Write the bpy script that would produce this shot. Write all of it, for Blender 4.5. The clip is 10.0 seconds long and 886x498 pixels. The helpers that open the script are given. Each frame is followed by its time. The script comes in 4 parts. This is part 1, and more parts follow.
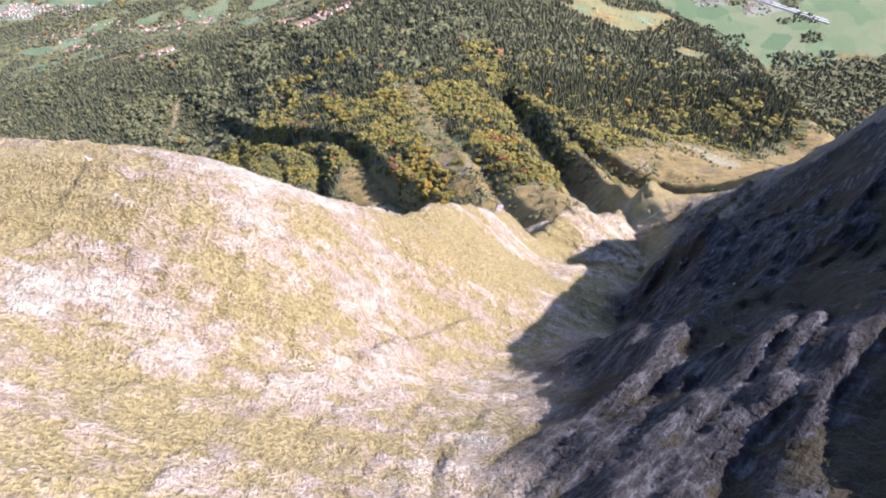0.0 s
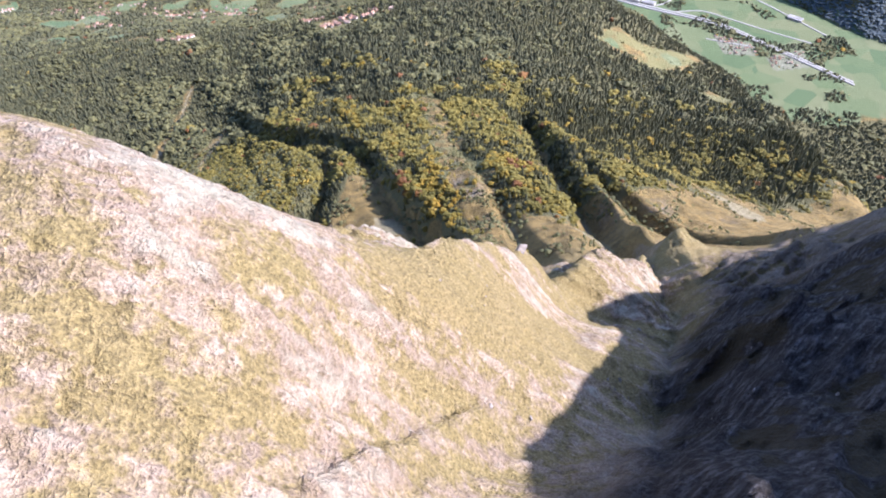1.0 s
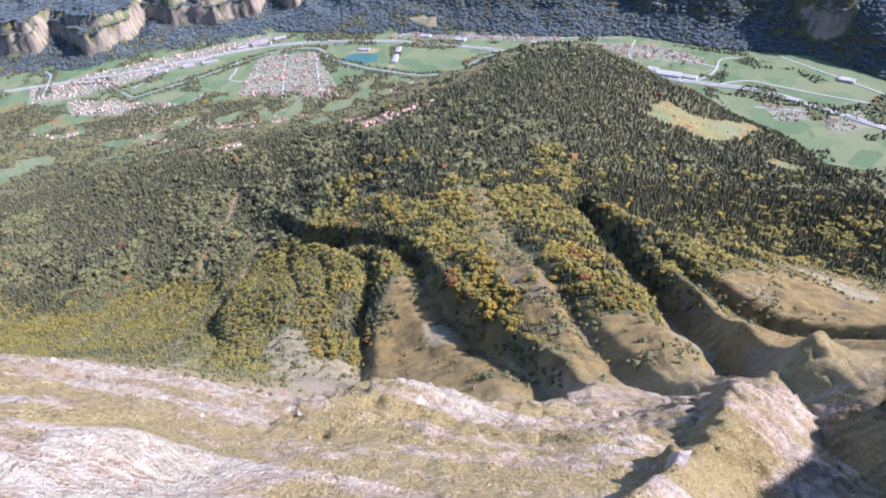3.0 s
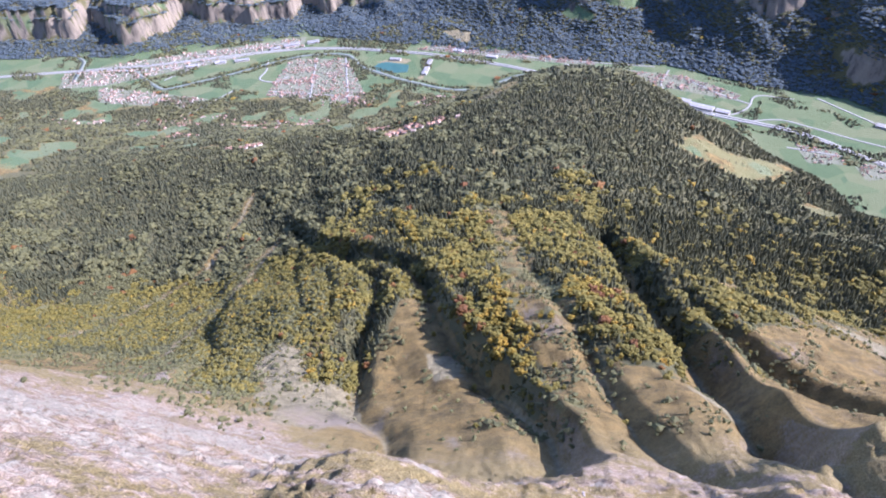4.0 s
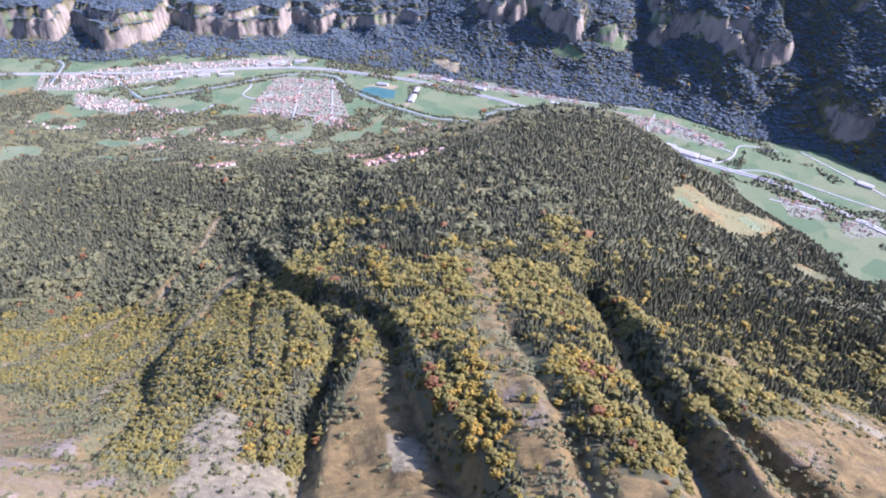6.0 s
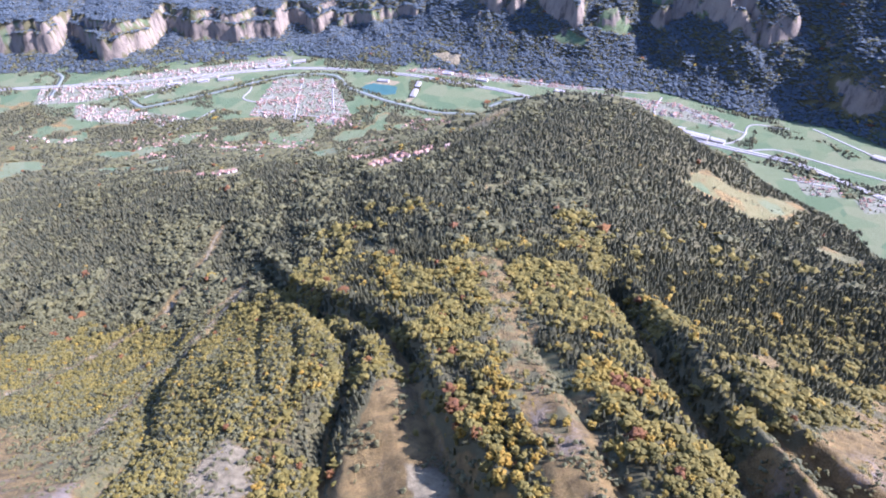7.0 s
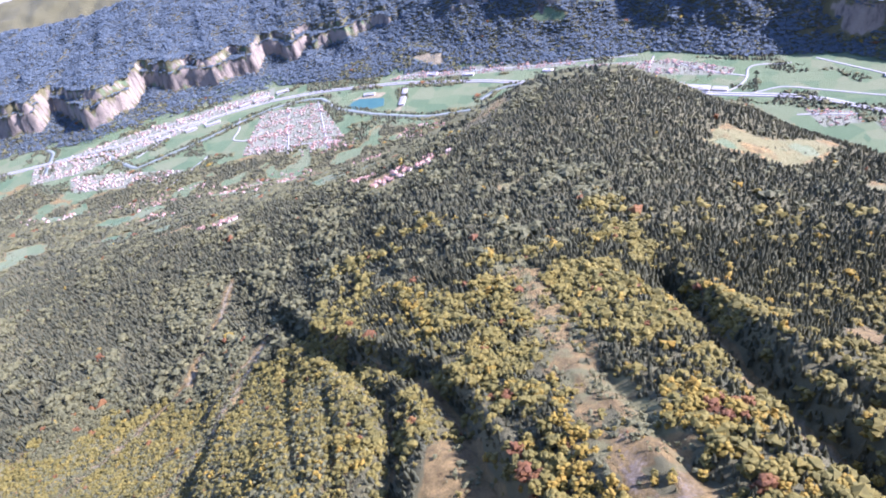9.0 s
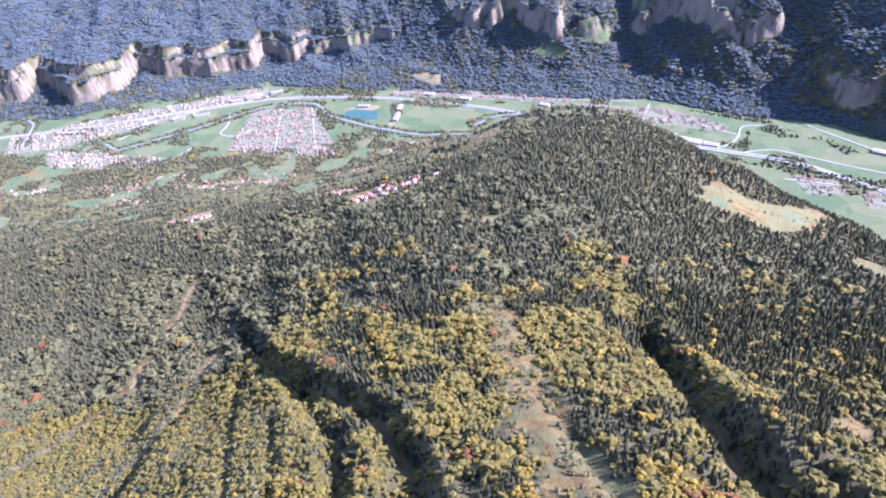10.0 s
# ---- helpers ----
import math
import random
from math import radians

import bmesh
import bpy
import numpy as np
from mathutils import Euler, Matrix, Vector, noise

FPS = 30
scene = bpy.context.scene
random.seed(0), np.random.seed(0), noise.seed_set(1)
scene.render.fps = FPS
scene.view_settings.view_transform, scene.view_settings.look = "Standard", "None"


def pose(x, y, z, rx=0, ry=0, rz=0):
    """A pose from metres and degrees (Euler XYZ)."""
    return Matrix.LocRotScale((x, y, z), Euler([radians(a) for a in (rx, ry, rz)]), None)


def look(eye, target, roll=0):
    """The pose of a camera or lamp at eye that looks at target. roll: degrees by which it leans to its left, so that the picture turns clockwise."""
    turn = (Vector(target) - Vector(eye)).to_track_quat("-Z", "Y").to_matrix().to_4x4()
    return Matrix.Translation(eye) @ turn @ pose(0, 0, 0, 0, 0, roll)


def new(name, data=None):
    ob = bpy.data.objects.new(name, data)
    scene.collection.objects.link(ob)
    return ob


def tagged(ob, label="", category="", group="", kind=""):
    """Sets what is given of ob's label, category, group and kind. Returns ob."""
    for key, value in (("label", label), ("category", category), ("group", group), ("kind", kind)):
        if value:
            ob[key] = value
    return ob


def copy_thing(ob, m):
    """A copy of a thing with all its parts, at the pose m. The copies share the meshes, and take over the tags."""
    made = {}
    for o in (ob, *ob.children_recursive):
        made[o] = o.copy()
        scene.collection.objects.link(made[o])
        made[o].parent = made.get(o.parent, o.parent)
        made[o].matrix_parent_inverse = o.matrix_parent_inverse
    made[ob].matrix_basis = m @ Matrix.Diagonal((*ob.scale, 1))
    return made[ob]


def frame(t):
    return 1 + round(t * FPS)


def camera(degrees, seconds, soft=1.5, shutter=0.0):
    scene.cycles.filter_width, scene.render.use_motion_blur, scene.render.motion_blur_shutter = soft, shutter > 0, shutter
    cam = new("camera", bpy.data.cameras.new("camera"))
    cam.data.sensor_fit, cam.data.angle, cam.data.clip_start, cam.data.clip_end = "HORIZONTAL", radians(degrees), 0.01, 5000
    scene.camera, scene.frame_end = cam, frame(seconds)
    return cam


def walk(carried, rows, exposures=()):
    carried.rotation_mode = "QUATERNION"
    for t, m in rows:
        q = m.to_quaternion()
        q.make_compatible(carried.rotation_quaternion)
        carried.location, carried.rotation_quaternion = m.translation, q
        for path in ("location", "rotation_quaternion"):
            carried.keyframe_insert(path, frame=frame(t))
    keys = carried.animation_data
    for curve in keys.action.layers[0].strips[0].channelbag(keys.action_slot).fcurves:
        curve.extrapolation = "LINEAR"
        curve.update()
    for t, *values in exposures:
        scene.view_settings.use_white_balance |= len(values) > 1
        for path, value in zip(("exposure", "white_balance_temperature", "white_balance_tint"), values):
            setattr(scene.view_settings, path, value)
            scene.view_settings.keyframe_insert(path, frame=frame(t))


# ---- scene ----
cam = camera(68.88, 10.0, 2.0)
# seconds, place in metres, turn in degrees
PATH = [
    (0.0, 0.00, 0.00, 1480.03, 39.996, 4.996, -5.926),
    (0.5, -0.32, 14.15, 1467.60, 41.624, -1.481, -0.330),
    (1.0, -1.11, 28.35, 1455.87, 41.753, 0.820, -1.058),
    (1.5, -1.98, 42.92, 1445.10, 44.284, 2.757, -2.234),
    (2.0, -3.02, 57.18, 1434.97, 46.766, 7.744, -6.276),
    (2.5, -3.81, 71.64, 1425.16, 48.205, 9.603, -1.035),
    (2.7, -4.01, 77.63, 1421.46, 48.671, 7.887, -0.642),
    (3.8, -4.11, 112.68, 1403.49, 51.172, 4.343, 2.724),
    (4.0, -4.08, 119.38, 1400.74, 51.092, 3.712, 3.945),
    (4.5, -3.99, 136.57, 1394.61, 52.582, -0.440, 4.155),
    (5.0, -4.57, 153.64, 1388.80, 53.951, -2.264, 5.229),
    (5.5, -5.81, 170.54, 1383.09, 52.797, -2.029, 5.365),
    (6.0, -7.72, 187.43, 1377.44, 53.422, -0.236, 4.485),
    (6.2, -8.69, 194.33, 1375.12, 54.123, 0.590, 5.088),
    (7.3, -15.59, 233.36, 1361.97, 52.472, 4.398, 0.983),
    (7.5, -16.67, 240.36, 1359.62, 52.540, 6.699, -0.605),
    (8.0, -19.00, 257.65, 1353.85, 50.466, 8.060, -1.407),
    (8.5, -21.56, 274.85, 1348.23, 51.890, 6.934, -0.893),
    (9.0, -24.24, 291.51, 1342.27, 52.116, 11.839, -1.985),
    (9.5, -25.38, 308.97, 1336.38, 52.538, 8.351, -0.441),
    (10.0, -25.78, 327.04, 1330.54, 54.209, 5.221, 0.499),
]
# the clip's own exposure and white balance: seconds, stops, kelvin, tint
EXPOSURES = [(0.0, 1.97, 5300, 28), (2.5, 1.82, 5200, 29), (4.5, 1.86, 5000, 37), (7.5, 2.12, 4950, 42), (10.0, 2.22, 4950, 43)]
walk(cam, [(t, pose(*row)) for t, *row in PATH], EXPOSURES)

# ---- daylight ----
SUN = Vector((0.80, 0.0, 0.58)).normalized()
world = bpy.data.worlds.new("sky")
scene.world = world
world.use_nodes = True
wn = world.node_tree.nodes
sky = wn.new("ShaderNodeTexSky")
sky.sky_type, sky.sun_disc = "NISHITA", False
sky.sun_elevation, sky.sun_rotation = math.asin(SUN.z), math.atan2(SUN.x, SUN.y)
sky.altitude = 1400
wn["Background"].inputs[1].default_value = 0.13
world.node_tree.links.new(sky.outputs[0], wn["Background"].inputs[0])
sun = new("sun", bpy.data.lights.new("sun", "SUN"))
sun.data.energy, sun.data.angle, sun.data.color = 5.0, radians(0.5), (1.0, 0.93, 0.82)
sun.matrix_world = look(SUN * 3000, (0, 0, 0))

# ---- numbers in the plane: noise, lines, areas ----
RNG = np.random.default_rng(7)


def hashed(ix, iy, seed):
    h = (ix * 374761393 + iy * 668265263 + seed * 982451653) & 0x7FFFFFFF
    h = ((h ^ (h >> 13)) * 1274126177) & 0x7FFFFFFF
    return ((h ^ (h >> 16)) & 0xFFFF) / 65535.0


def value_noise(x, y, seed=0):
    ix, iy = np.floor(x).astype(np.int64), np.floor(y).astype(np.int64)
    fx, fy = x - ix, y - iy
    fx, fy = fx * fx * fx * (fx * (fx * 6 - 15) + 10), fy * fy * fy * (fy * (fy * 6 - 15) + 10)
    a, b = hashed(ix, iy, seed), hashed(ix + 1, iy, seed)
    c, d = hashed(ix, iy + 1, seed), hashed(ix + 1, iy + 1, seed)
    return (a + (b - a) * fx) * (1 - fy) + (c + (d - c) * fx) * fy


def fbm(x, y, size, octaves=4, seed=0):
    """Soft noise about 0, within about -1 to 1; size: metres of its largest waves."""
    out, amp, total = 0.0, 1.0, 0.0
    for n in range(octaves):
        c, s = math.cos(0.7 * n), math.sin(0.7 * n)
        out = out + amp * (2 * value_noise((c * x - s * y) / size + 17.3 * n, (s * x + c * y) / size, seed + n) - 1)
        total, amp, size = total + amp, amp * 0.5, size * 0.48
    return out / total * 1.6


def ridged(x, y, size, octaves=3, seed=0):
    """Sharp-crested noise, 0 to 1."""
    out, amp, total = 0.0, 1.0, 0.0
    for n in range(octaves):
        out = out + amp * (1 - np.abs(2 * value_noise(x / size + 9.1 * n, y / size, seed + n) - 1))
        total, amp, size = total + amp, amp * 0.5, size * 0.5
    return out / total


def smooth(a, b, v):
    t = np.clip((v - a) / (b - a), 0, 1)
    return t * t * (3 - 2 * t)


def line_distance(x, y, line):
    """Metres to a line of points, and how far along it (0 to 1)."""
    line = np.array(line, float)
    lengths = np.hypot(*np.diff(line, axis=0).T)
    starts, best, along = np.r_[0, np.cumsum(lengths)], np.full(np.shape(x), 1e9), np.zeros(np.shape(x))
    for n, (a, b) in enumerate(zip(line[:-1], line[1:])):
        d = b - a
        t = np.clip(((x - a[0]) * d[0] + (y - a[1]) * d[1]) / (d @ d), 0, 1)
        far = np.hypot(x - a[0] - t * d[0], y - a[1] - t * d[1])
        near = far < best
        best, along = np.where(near, far, best), np.where(near, (starts[n] + t * lengths[n]) / starts[-1], along)
    return best, along


def line_side(x, y, line):
    """Which side of a line of points: above 0 to the left of its run."""
    best, side = np.full(np.shape(x), 1e9), np.zeros(np.shape(x))
    for (ax, ay), (bx, by) in zip(line[:-1], line[1:]):
        dx, dy = bx - ax, by - ay
        t = np.clip(((x - ax) * dx + (y - ay) * dy) / (dx * dx + dy * dy), 0, 1)
        far = np.hypot(x - ax - t * dx, y - ay - t * dy)
        side = np.where(far < best, dx * (y - ay) - dy * (x - ax), side)
        best = np.minimum(best, far)
    return side


def close_to(x, y, points, pad):
    """Which places lie in the box round some points."""
    (x0, y0), (x1, y1) = np.min(points, 0) - pad, np.max(points, 0) + pad
    return np.nonzero((x > x0) & (x < x1) & (y > y0) & (y < y1))[0]


def inside(x, y, area):
    """Whether points lie in an area given by its corners."""
    hit = np.zeros(np.shape(x), bool)
    for (ax, ay), (bx, by) in zip(area, area[1:] + area[:1]):
        if ay != by:
            hit ^= ((ay > y) != (by > y)) & (x < (bx - ax) * (y - ay) / (by - ay) + ax)
    return hit


def area_edge(x, y, area):
    """Metres inside an area (outside: minus)."""
    out, k = np.full(np.shape(x), -60.0), close_to(x, y, area, 60)
    d, _ = line_distance(x[k], y[k], area + area[:1])
    out[k] = np.where(inside(x[k], y[k], area), d, -d)
    return out


# ---- the shape of the land ----
# broad shoulders and hollows: x, y, radius, height over the mean profile down the mountain
NEAR_FORMS = [
    (200, 60, 60, 17.2), (290, 60, 60, 62.5), (200, 140, 55, 43.5), (280, 140, 55, 38.9),
    (330, 240, 80, 100), (-120, -40, 80, 79), (0, -40, 80, -42.6), (120, -40, 80, 56.4),
    (-80, 50, 38, 13.4), (-35, 50, 38, -7.8), (0, 50, 38, -10.1), (35, 50, 38, 3.2),
    (75, 50, 38, 5.7), (130, 50, 38, -14), (-80, 105, 38, 20.3), (-40, 105, 38, 5.1),
    (-5, 105, 38, 9.9), (30, 105, 38, -11.3), (65, 105, 38, -18.6), (110, 105, 38, 3.9),
    (-130, 175, 50, 34.9), (-60, 175, 50, 6.6), (0, 175, 50, 4.2), (60, 175, 50, -8.1),
    (120, 175, 50, -24), (180, 175, 50, -2.1),
]
FAN_FORMS = [
    (-250, 270, 80, 45.9), (-120, 270, 80, -4.5), (0, 270, 80, -24.9), (120, 270, 80, -8.1),
    (250, 270, 80, -20), (-420, 400, 100, 16.2), (-250, 400, 100, -6), (-100, 400, 100, -48),
    (50, 400, 100, 23.9), (200, 400, 100, -18.3), (380, 400, 100, -12.4), (-560, 560, 140, -27.3),
    (-330, 560, 140, -55.2), (-120, 560, 140, 20.1), (90, 560, 140, -8.3), (300, 560, 140, -7.9),
    (500, 560, 140, -94.5), (-700, 800, 200, -95.8), (-400, 800, 200, -63.3), (-120, 800, 200, 23.6),
    (150, 800, 200, -3.2), (450, 800, 200, -27),
]
FAR_FORMS = [
    (-900, 1150, 280, -36.6), (-450, 1150, 280, -22.4), (-50, 1150, 280, 70.7), (350, 1150, 280, -20.5),
    (750, 1150, 280, -28.9), (-1300, 1600, 330, -127.7), (-750, 1600, 330, 19.2), (-200, 1600, 330, -29.2),
    (150, 1500, 230, 63.8), (450, 1500, 230, 34.6), (800, 1500, 230, -35), (50, 1850, 200, 55.2),
    (330, 1850, 200, 67), (620, 1850, 200, -13.2), (1250, 1700, 420, -262.8), (-1500, 2300, 500, 74.2),
    (-700, 2300, 500, -34.3), (200, 2300, 500, 110.6), (1200, 2300, 500, -169.7),
]
CREST_UPPER = [
    (-76, 48, 13, -1.3), (-58, 48, 13, -2.7), (-40, 48, 13, -1.9), (-22, 48, 13, 0.2), (-4, 48, 13, -2.1), (14, 48, 13, -2),
    (32, 48, 13, 1.6), (-76, 68, 13, -3.8), (-58, 68, 13, -3.1), (-40, 68, 13, 4.3), (-22, 68, 13, 8.9), (-4, 68, 13, -8.7),
    (14, 68, 13, -8.5), (32, 68, 13, -2.5),
]
CREST_LOWER = [
    (-76, 86, 13, -0.5), (-58, 86, 13, 5.1), (-40, 86, 13, 9.7), (-22, 86, 13, 7.8), (-4, 86, 13, 7.2), (14, 86, 13, -0.3),
    (32, 86, 13, -4.5), (-76, 104, 13, 2.3), (-58, 104, 13, 2.9), (-40, 104, 13, -1.9), (-22, 104, 13, -1.5), (-4, 104, 13, 6.2),
    (14, 104, 13, 2.1), (32, 104, 13, -4.5), (-76, 124, 13, -4.4), (-58, 124, 13, -16.8), (-40, 124, 13, -2.7), (-22, 124, 13, -2.2),
    (-4, 124, 13, 0.4), (14, 124, 13, 7.9), (32, 124, 13, -3.9),
]
LEDGE_UPPER = [
    (-104, 146, 15, 6.1), (-82, 146, 15, -7.7), (-60, 146, 15, -3.9), (-38, 146, 15, -1), (-16, 146, 15, 0.8), (6, 146, 15, 4.4),
    (28, 146, 15, 3.6), (52, 146, 15, -14.4), (-104, 168, 15, -4.6), (-82, 168, 15, -3.9), (-60, 168, 15, 3.4), (-38, 168, 15, -10.1),
    (-16, 168, 15, 6.3), (6, 168, 15, 0.4), (28, 168, 15, 3.7), (52, 168, 15, -2.9),
]
LEDGE_LOWER = [
    (-104, 190, 15, -6.6), (-82, 190, 15, 6.7), (-60, 190, 15, -7.3), (-38, 190, 15, 6.5), (-16, 190, 15, -4.9), (6, 190, 15, 2.5),
    (28, 190, 15, 6), (52, 190, 15, 1.3), (-104, 214, 15, 6.3), (-82, 214, 15, -4.9), (-60, 214, 15, -3), (-38, 214, 15, 14.5),
    (-16, 214, 15, 6.7), (6, 214, 15, 4.3), (28, 214, 15, -2.5), (52, 214, 15, 0.7),
]
WALL_FORMS = [
    # first row: unseen heights, added to throw shade over the slabs and ravine
    (135, 46, 26, 24), (142, 76, 28, 22), (155, 112, 28, 14), (245, 185, 38, 15),
    (50, 75, 18, -6.6), (80, 75, 18, -6.1), (50, 105, 18, 9.2), (80, 105, 18, 5.4), (50, 135, 18, 4.5), (140, 135, 18, 3.8),
    (50, 165, 18, 6.3), (80, 165, 18, 3.4), (110, 165, 18, -7.1), (140, 165, 18, 5.4), (50, 195, 18, -3.3), (80, 195, 18, 3.4), (140, 195, 18, -18.7),
    (50, 225, 18, 5.1), (80, 225, 18, 10.2), (110, 225, 18, 12.1), (110, 255, 18, 4.9), (140, 315, 18, -4.2), (170, 315, 18, -6.6),
    (200, 315, 18, -9.3), (230, 315, 18, -6), (110, 345, 18, 10.5), (140, 345, 18, 5.7), (170, 345, 18, -5.8),
]
SLOPE_FORMS = [
    (-60, 400, 75, -9), (160, 400, 75, -8.3), (270, 400, 75, -7.4), (-390, 510, 75, -19.8), (-280, 510, 75, -8.8), (160, 510, 75, 8.4), (270, 510, 75, 8.8),
    (-280, 620, 75, 8.8), (-60, 620, 75, -12), (270, 620, 75, -7.8), (-60, 730, 75, -5.6), (270, 730, 75, -12.8), (380, 730, 75, -13.8), (-720, 950, 75, 13.9),
    (-610, 950, 75, 9), (-500, 1060, 75, -9), (-390, 1060, 75, -9.7), (490, 1170, 75, -6.7), (600, 1170, 75, -12.2),
]
# the crest of the wooded shoulder, past which the land falls away to the east: x over y
EAST_CREST = [(300, 500), (560, 535), (690, 555), (803, 570), (930, 600), (1065, 650), (1200, 670), (1265, 660), (1400, 610), (1650, 520), (1900, 540), (2400, 900)]
# the cliff band across the valley: x, metres from the foot of the slope to the foot of the cliff, height of the cliff
CLIFFS = [(-4500, 150, 240), (-2900, 140, 250), (-2610, 130, 250), (-2585, 250, 190), (-2420, 130, 250), (-2200, 120, 245), (-2040, 120, 250), (-2000, 250, 190), (-1930, 240, 200),
          (-1700, 150, 215), (-1600, 130, 230), (-1440, 140, 225), (-1300, 120, 230), (-1265, 200, 190), (-1100, 150, 200), (-1000, 220, 170), (-860, 190, 160), (-700, 270, 140), (-450, 330, 120), (-150, 420, 0)]
PROFILE = [(-300, 1640), (0, 1440), (60, 1395), (120, 1345), (200, 1262), (300, 1165), (400, 1088), (520, 1030), (700, 930), (900, 830), (1150, 750), (1400, 690), (1700, 560), (2200, 280), (2800, 30), (3200, 0), (5000, 0)]
# the foot of the mountains across the valley
FOOT = [(-4500, 3900), (-2900, 3700), (-2560, 3730), (-2240, 3640), (-1900, 3780), (-1430, 3870), (-1190, 3920), (-760, 3790), (-440, 3690),
        (0, 3540), (440, 3400), (840, 3300), (1150, 3060), (1350, 2970), (1515, 2890), (1630, 2710), (1800, 2450), (2400, 2000), (4500, 1200)]
# gullies: line, half width, depth at top and foot
GULLIES = [
    ([(-400, 1020), (-350, 965), (-251, 807), (-170, 710), (-108, 640), (-78, 575), (-60, 506), (-38, 451), (-4, 382), (20, 320), (22, 271)], 26, 22, 14),
    ([(-230, 775), (-141, 621), (-123, 554), (-127, 490), (-109, 386), (-75, 341), (-62, 298)], 17, 19, 9),
    ([(0, 700), (16, 631), (36, 494), (45, 451), (52, 405), (57, 345), (64, 285), (76, 250)], 13, 4, 11),
    ([(117, 820), (123, 733), (121, 640), (118, 559), (120, 499), (127, 440), (128, 400), (120, 322), (118, 295)], 36, 24, 26),
    ([(-363, 838), (-366, 726), (-345, 621), (-270, 501), (-240, 408)], 14, 8, 8),
    ([(28, 62), (43, 90), (57, 117), (76, 148), (92, 178), (102, 215), (112, 262), (118, 300)], 16, 15, 16),
    ([(-320, 900), (-290, 780), (-235, 640), (-190, 540)], 10, 6, 4),
    ([(-215, 690), (-180, 600), (-160, 520)], 8, 6, 4),
    ([(128, 600), (150, 510), (176, 440), (205, 385), (240, 350)], 30, 9, 15),
]

# rocky knolls between the cliffs and the meadows: x, y, radius, height
KNOLLS = [(22, 150, 13, 7), (57, 196, 17, 14), (-30, 178, 15, 8), (-4, 186, 10, 5), (128, 268, 20, 12), (66, 106, 6, 6), (80, 84, 5, 5), (142, 208, 15, 12),
          (-62, 132, 14, 8), (100, 310, 14, 8), (20, 235, 15, 9), (-60, 225, 18, 8), (92, 150, 10, 9), (160, 300, 16, 9), (40, 262, 12, 7), (112, 190, 9, 9), (99, 176, 9, 9), (106, 160, 6, 5), (137, 172, 13, 11)]

# rock ribs with a steep side, to the left of the way they run: line, height, metres of the steep and of the gentle side
RIBS = [([(-8, 98), (4, 114), (17, 132), (24, 150)], 7.5, 2.2, 15), ([(-18, 49), (-11, 57), (0, 71), (9, 79)], 2.2, 1.0, 9), ([(36, 160), (50, 182), (64, 206), (74, 232)], 10, 6, 24), ([(-50, 150), (-34, 172), (-22, 190), (-8, 204)], 8, 5, 20),
        ([(96, 246), (118, 262), (140, 275)], 9, 6, 18), ([(-85, 118), (-62, 128), (-40, 132)], 7, 5, 18), ([(54, 100), (66, 107), (76, 110)], 4, 4, 7), ([(118, 190), (140, 206), (160, 214)], 9, 5, 16)]


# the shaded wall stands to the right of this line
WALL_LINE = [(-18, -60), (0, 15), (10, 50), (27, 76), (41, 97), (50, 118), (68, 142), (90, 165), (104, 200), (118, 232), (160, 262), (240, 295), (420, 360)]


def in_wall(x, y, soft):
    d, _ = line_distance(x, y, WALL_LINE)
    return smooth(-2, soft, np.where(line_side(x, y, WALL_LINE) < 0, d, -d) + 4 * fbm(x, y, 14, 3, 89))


def slope_bands(x, y):
    """Bands that run down the slope, as the gullies do, about -1 to 1."""
    return fbm(0.93 * x + 0.36 * y, (0.36 * x - 0.93 * y) * 0.14, 62, 4, 97)


def low_scrub(x, y):
    """The sunny west slope with low bushes in place of trees, 0 to 1."""
    edge_y = np.where(x > -400, 670 - 0.9 * (x + 110), 930)
    return smooth(-112, -190, x) * smooth(20, -110, y - edge_y + 70 * fbm(x, y, 110, 3, 92) + 50 * slope_bands(x, y))


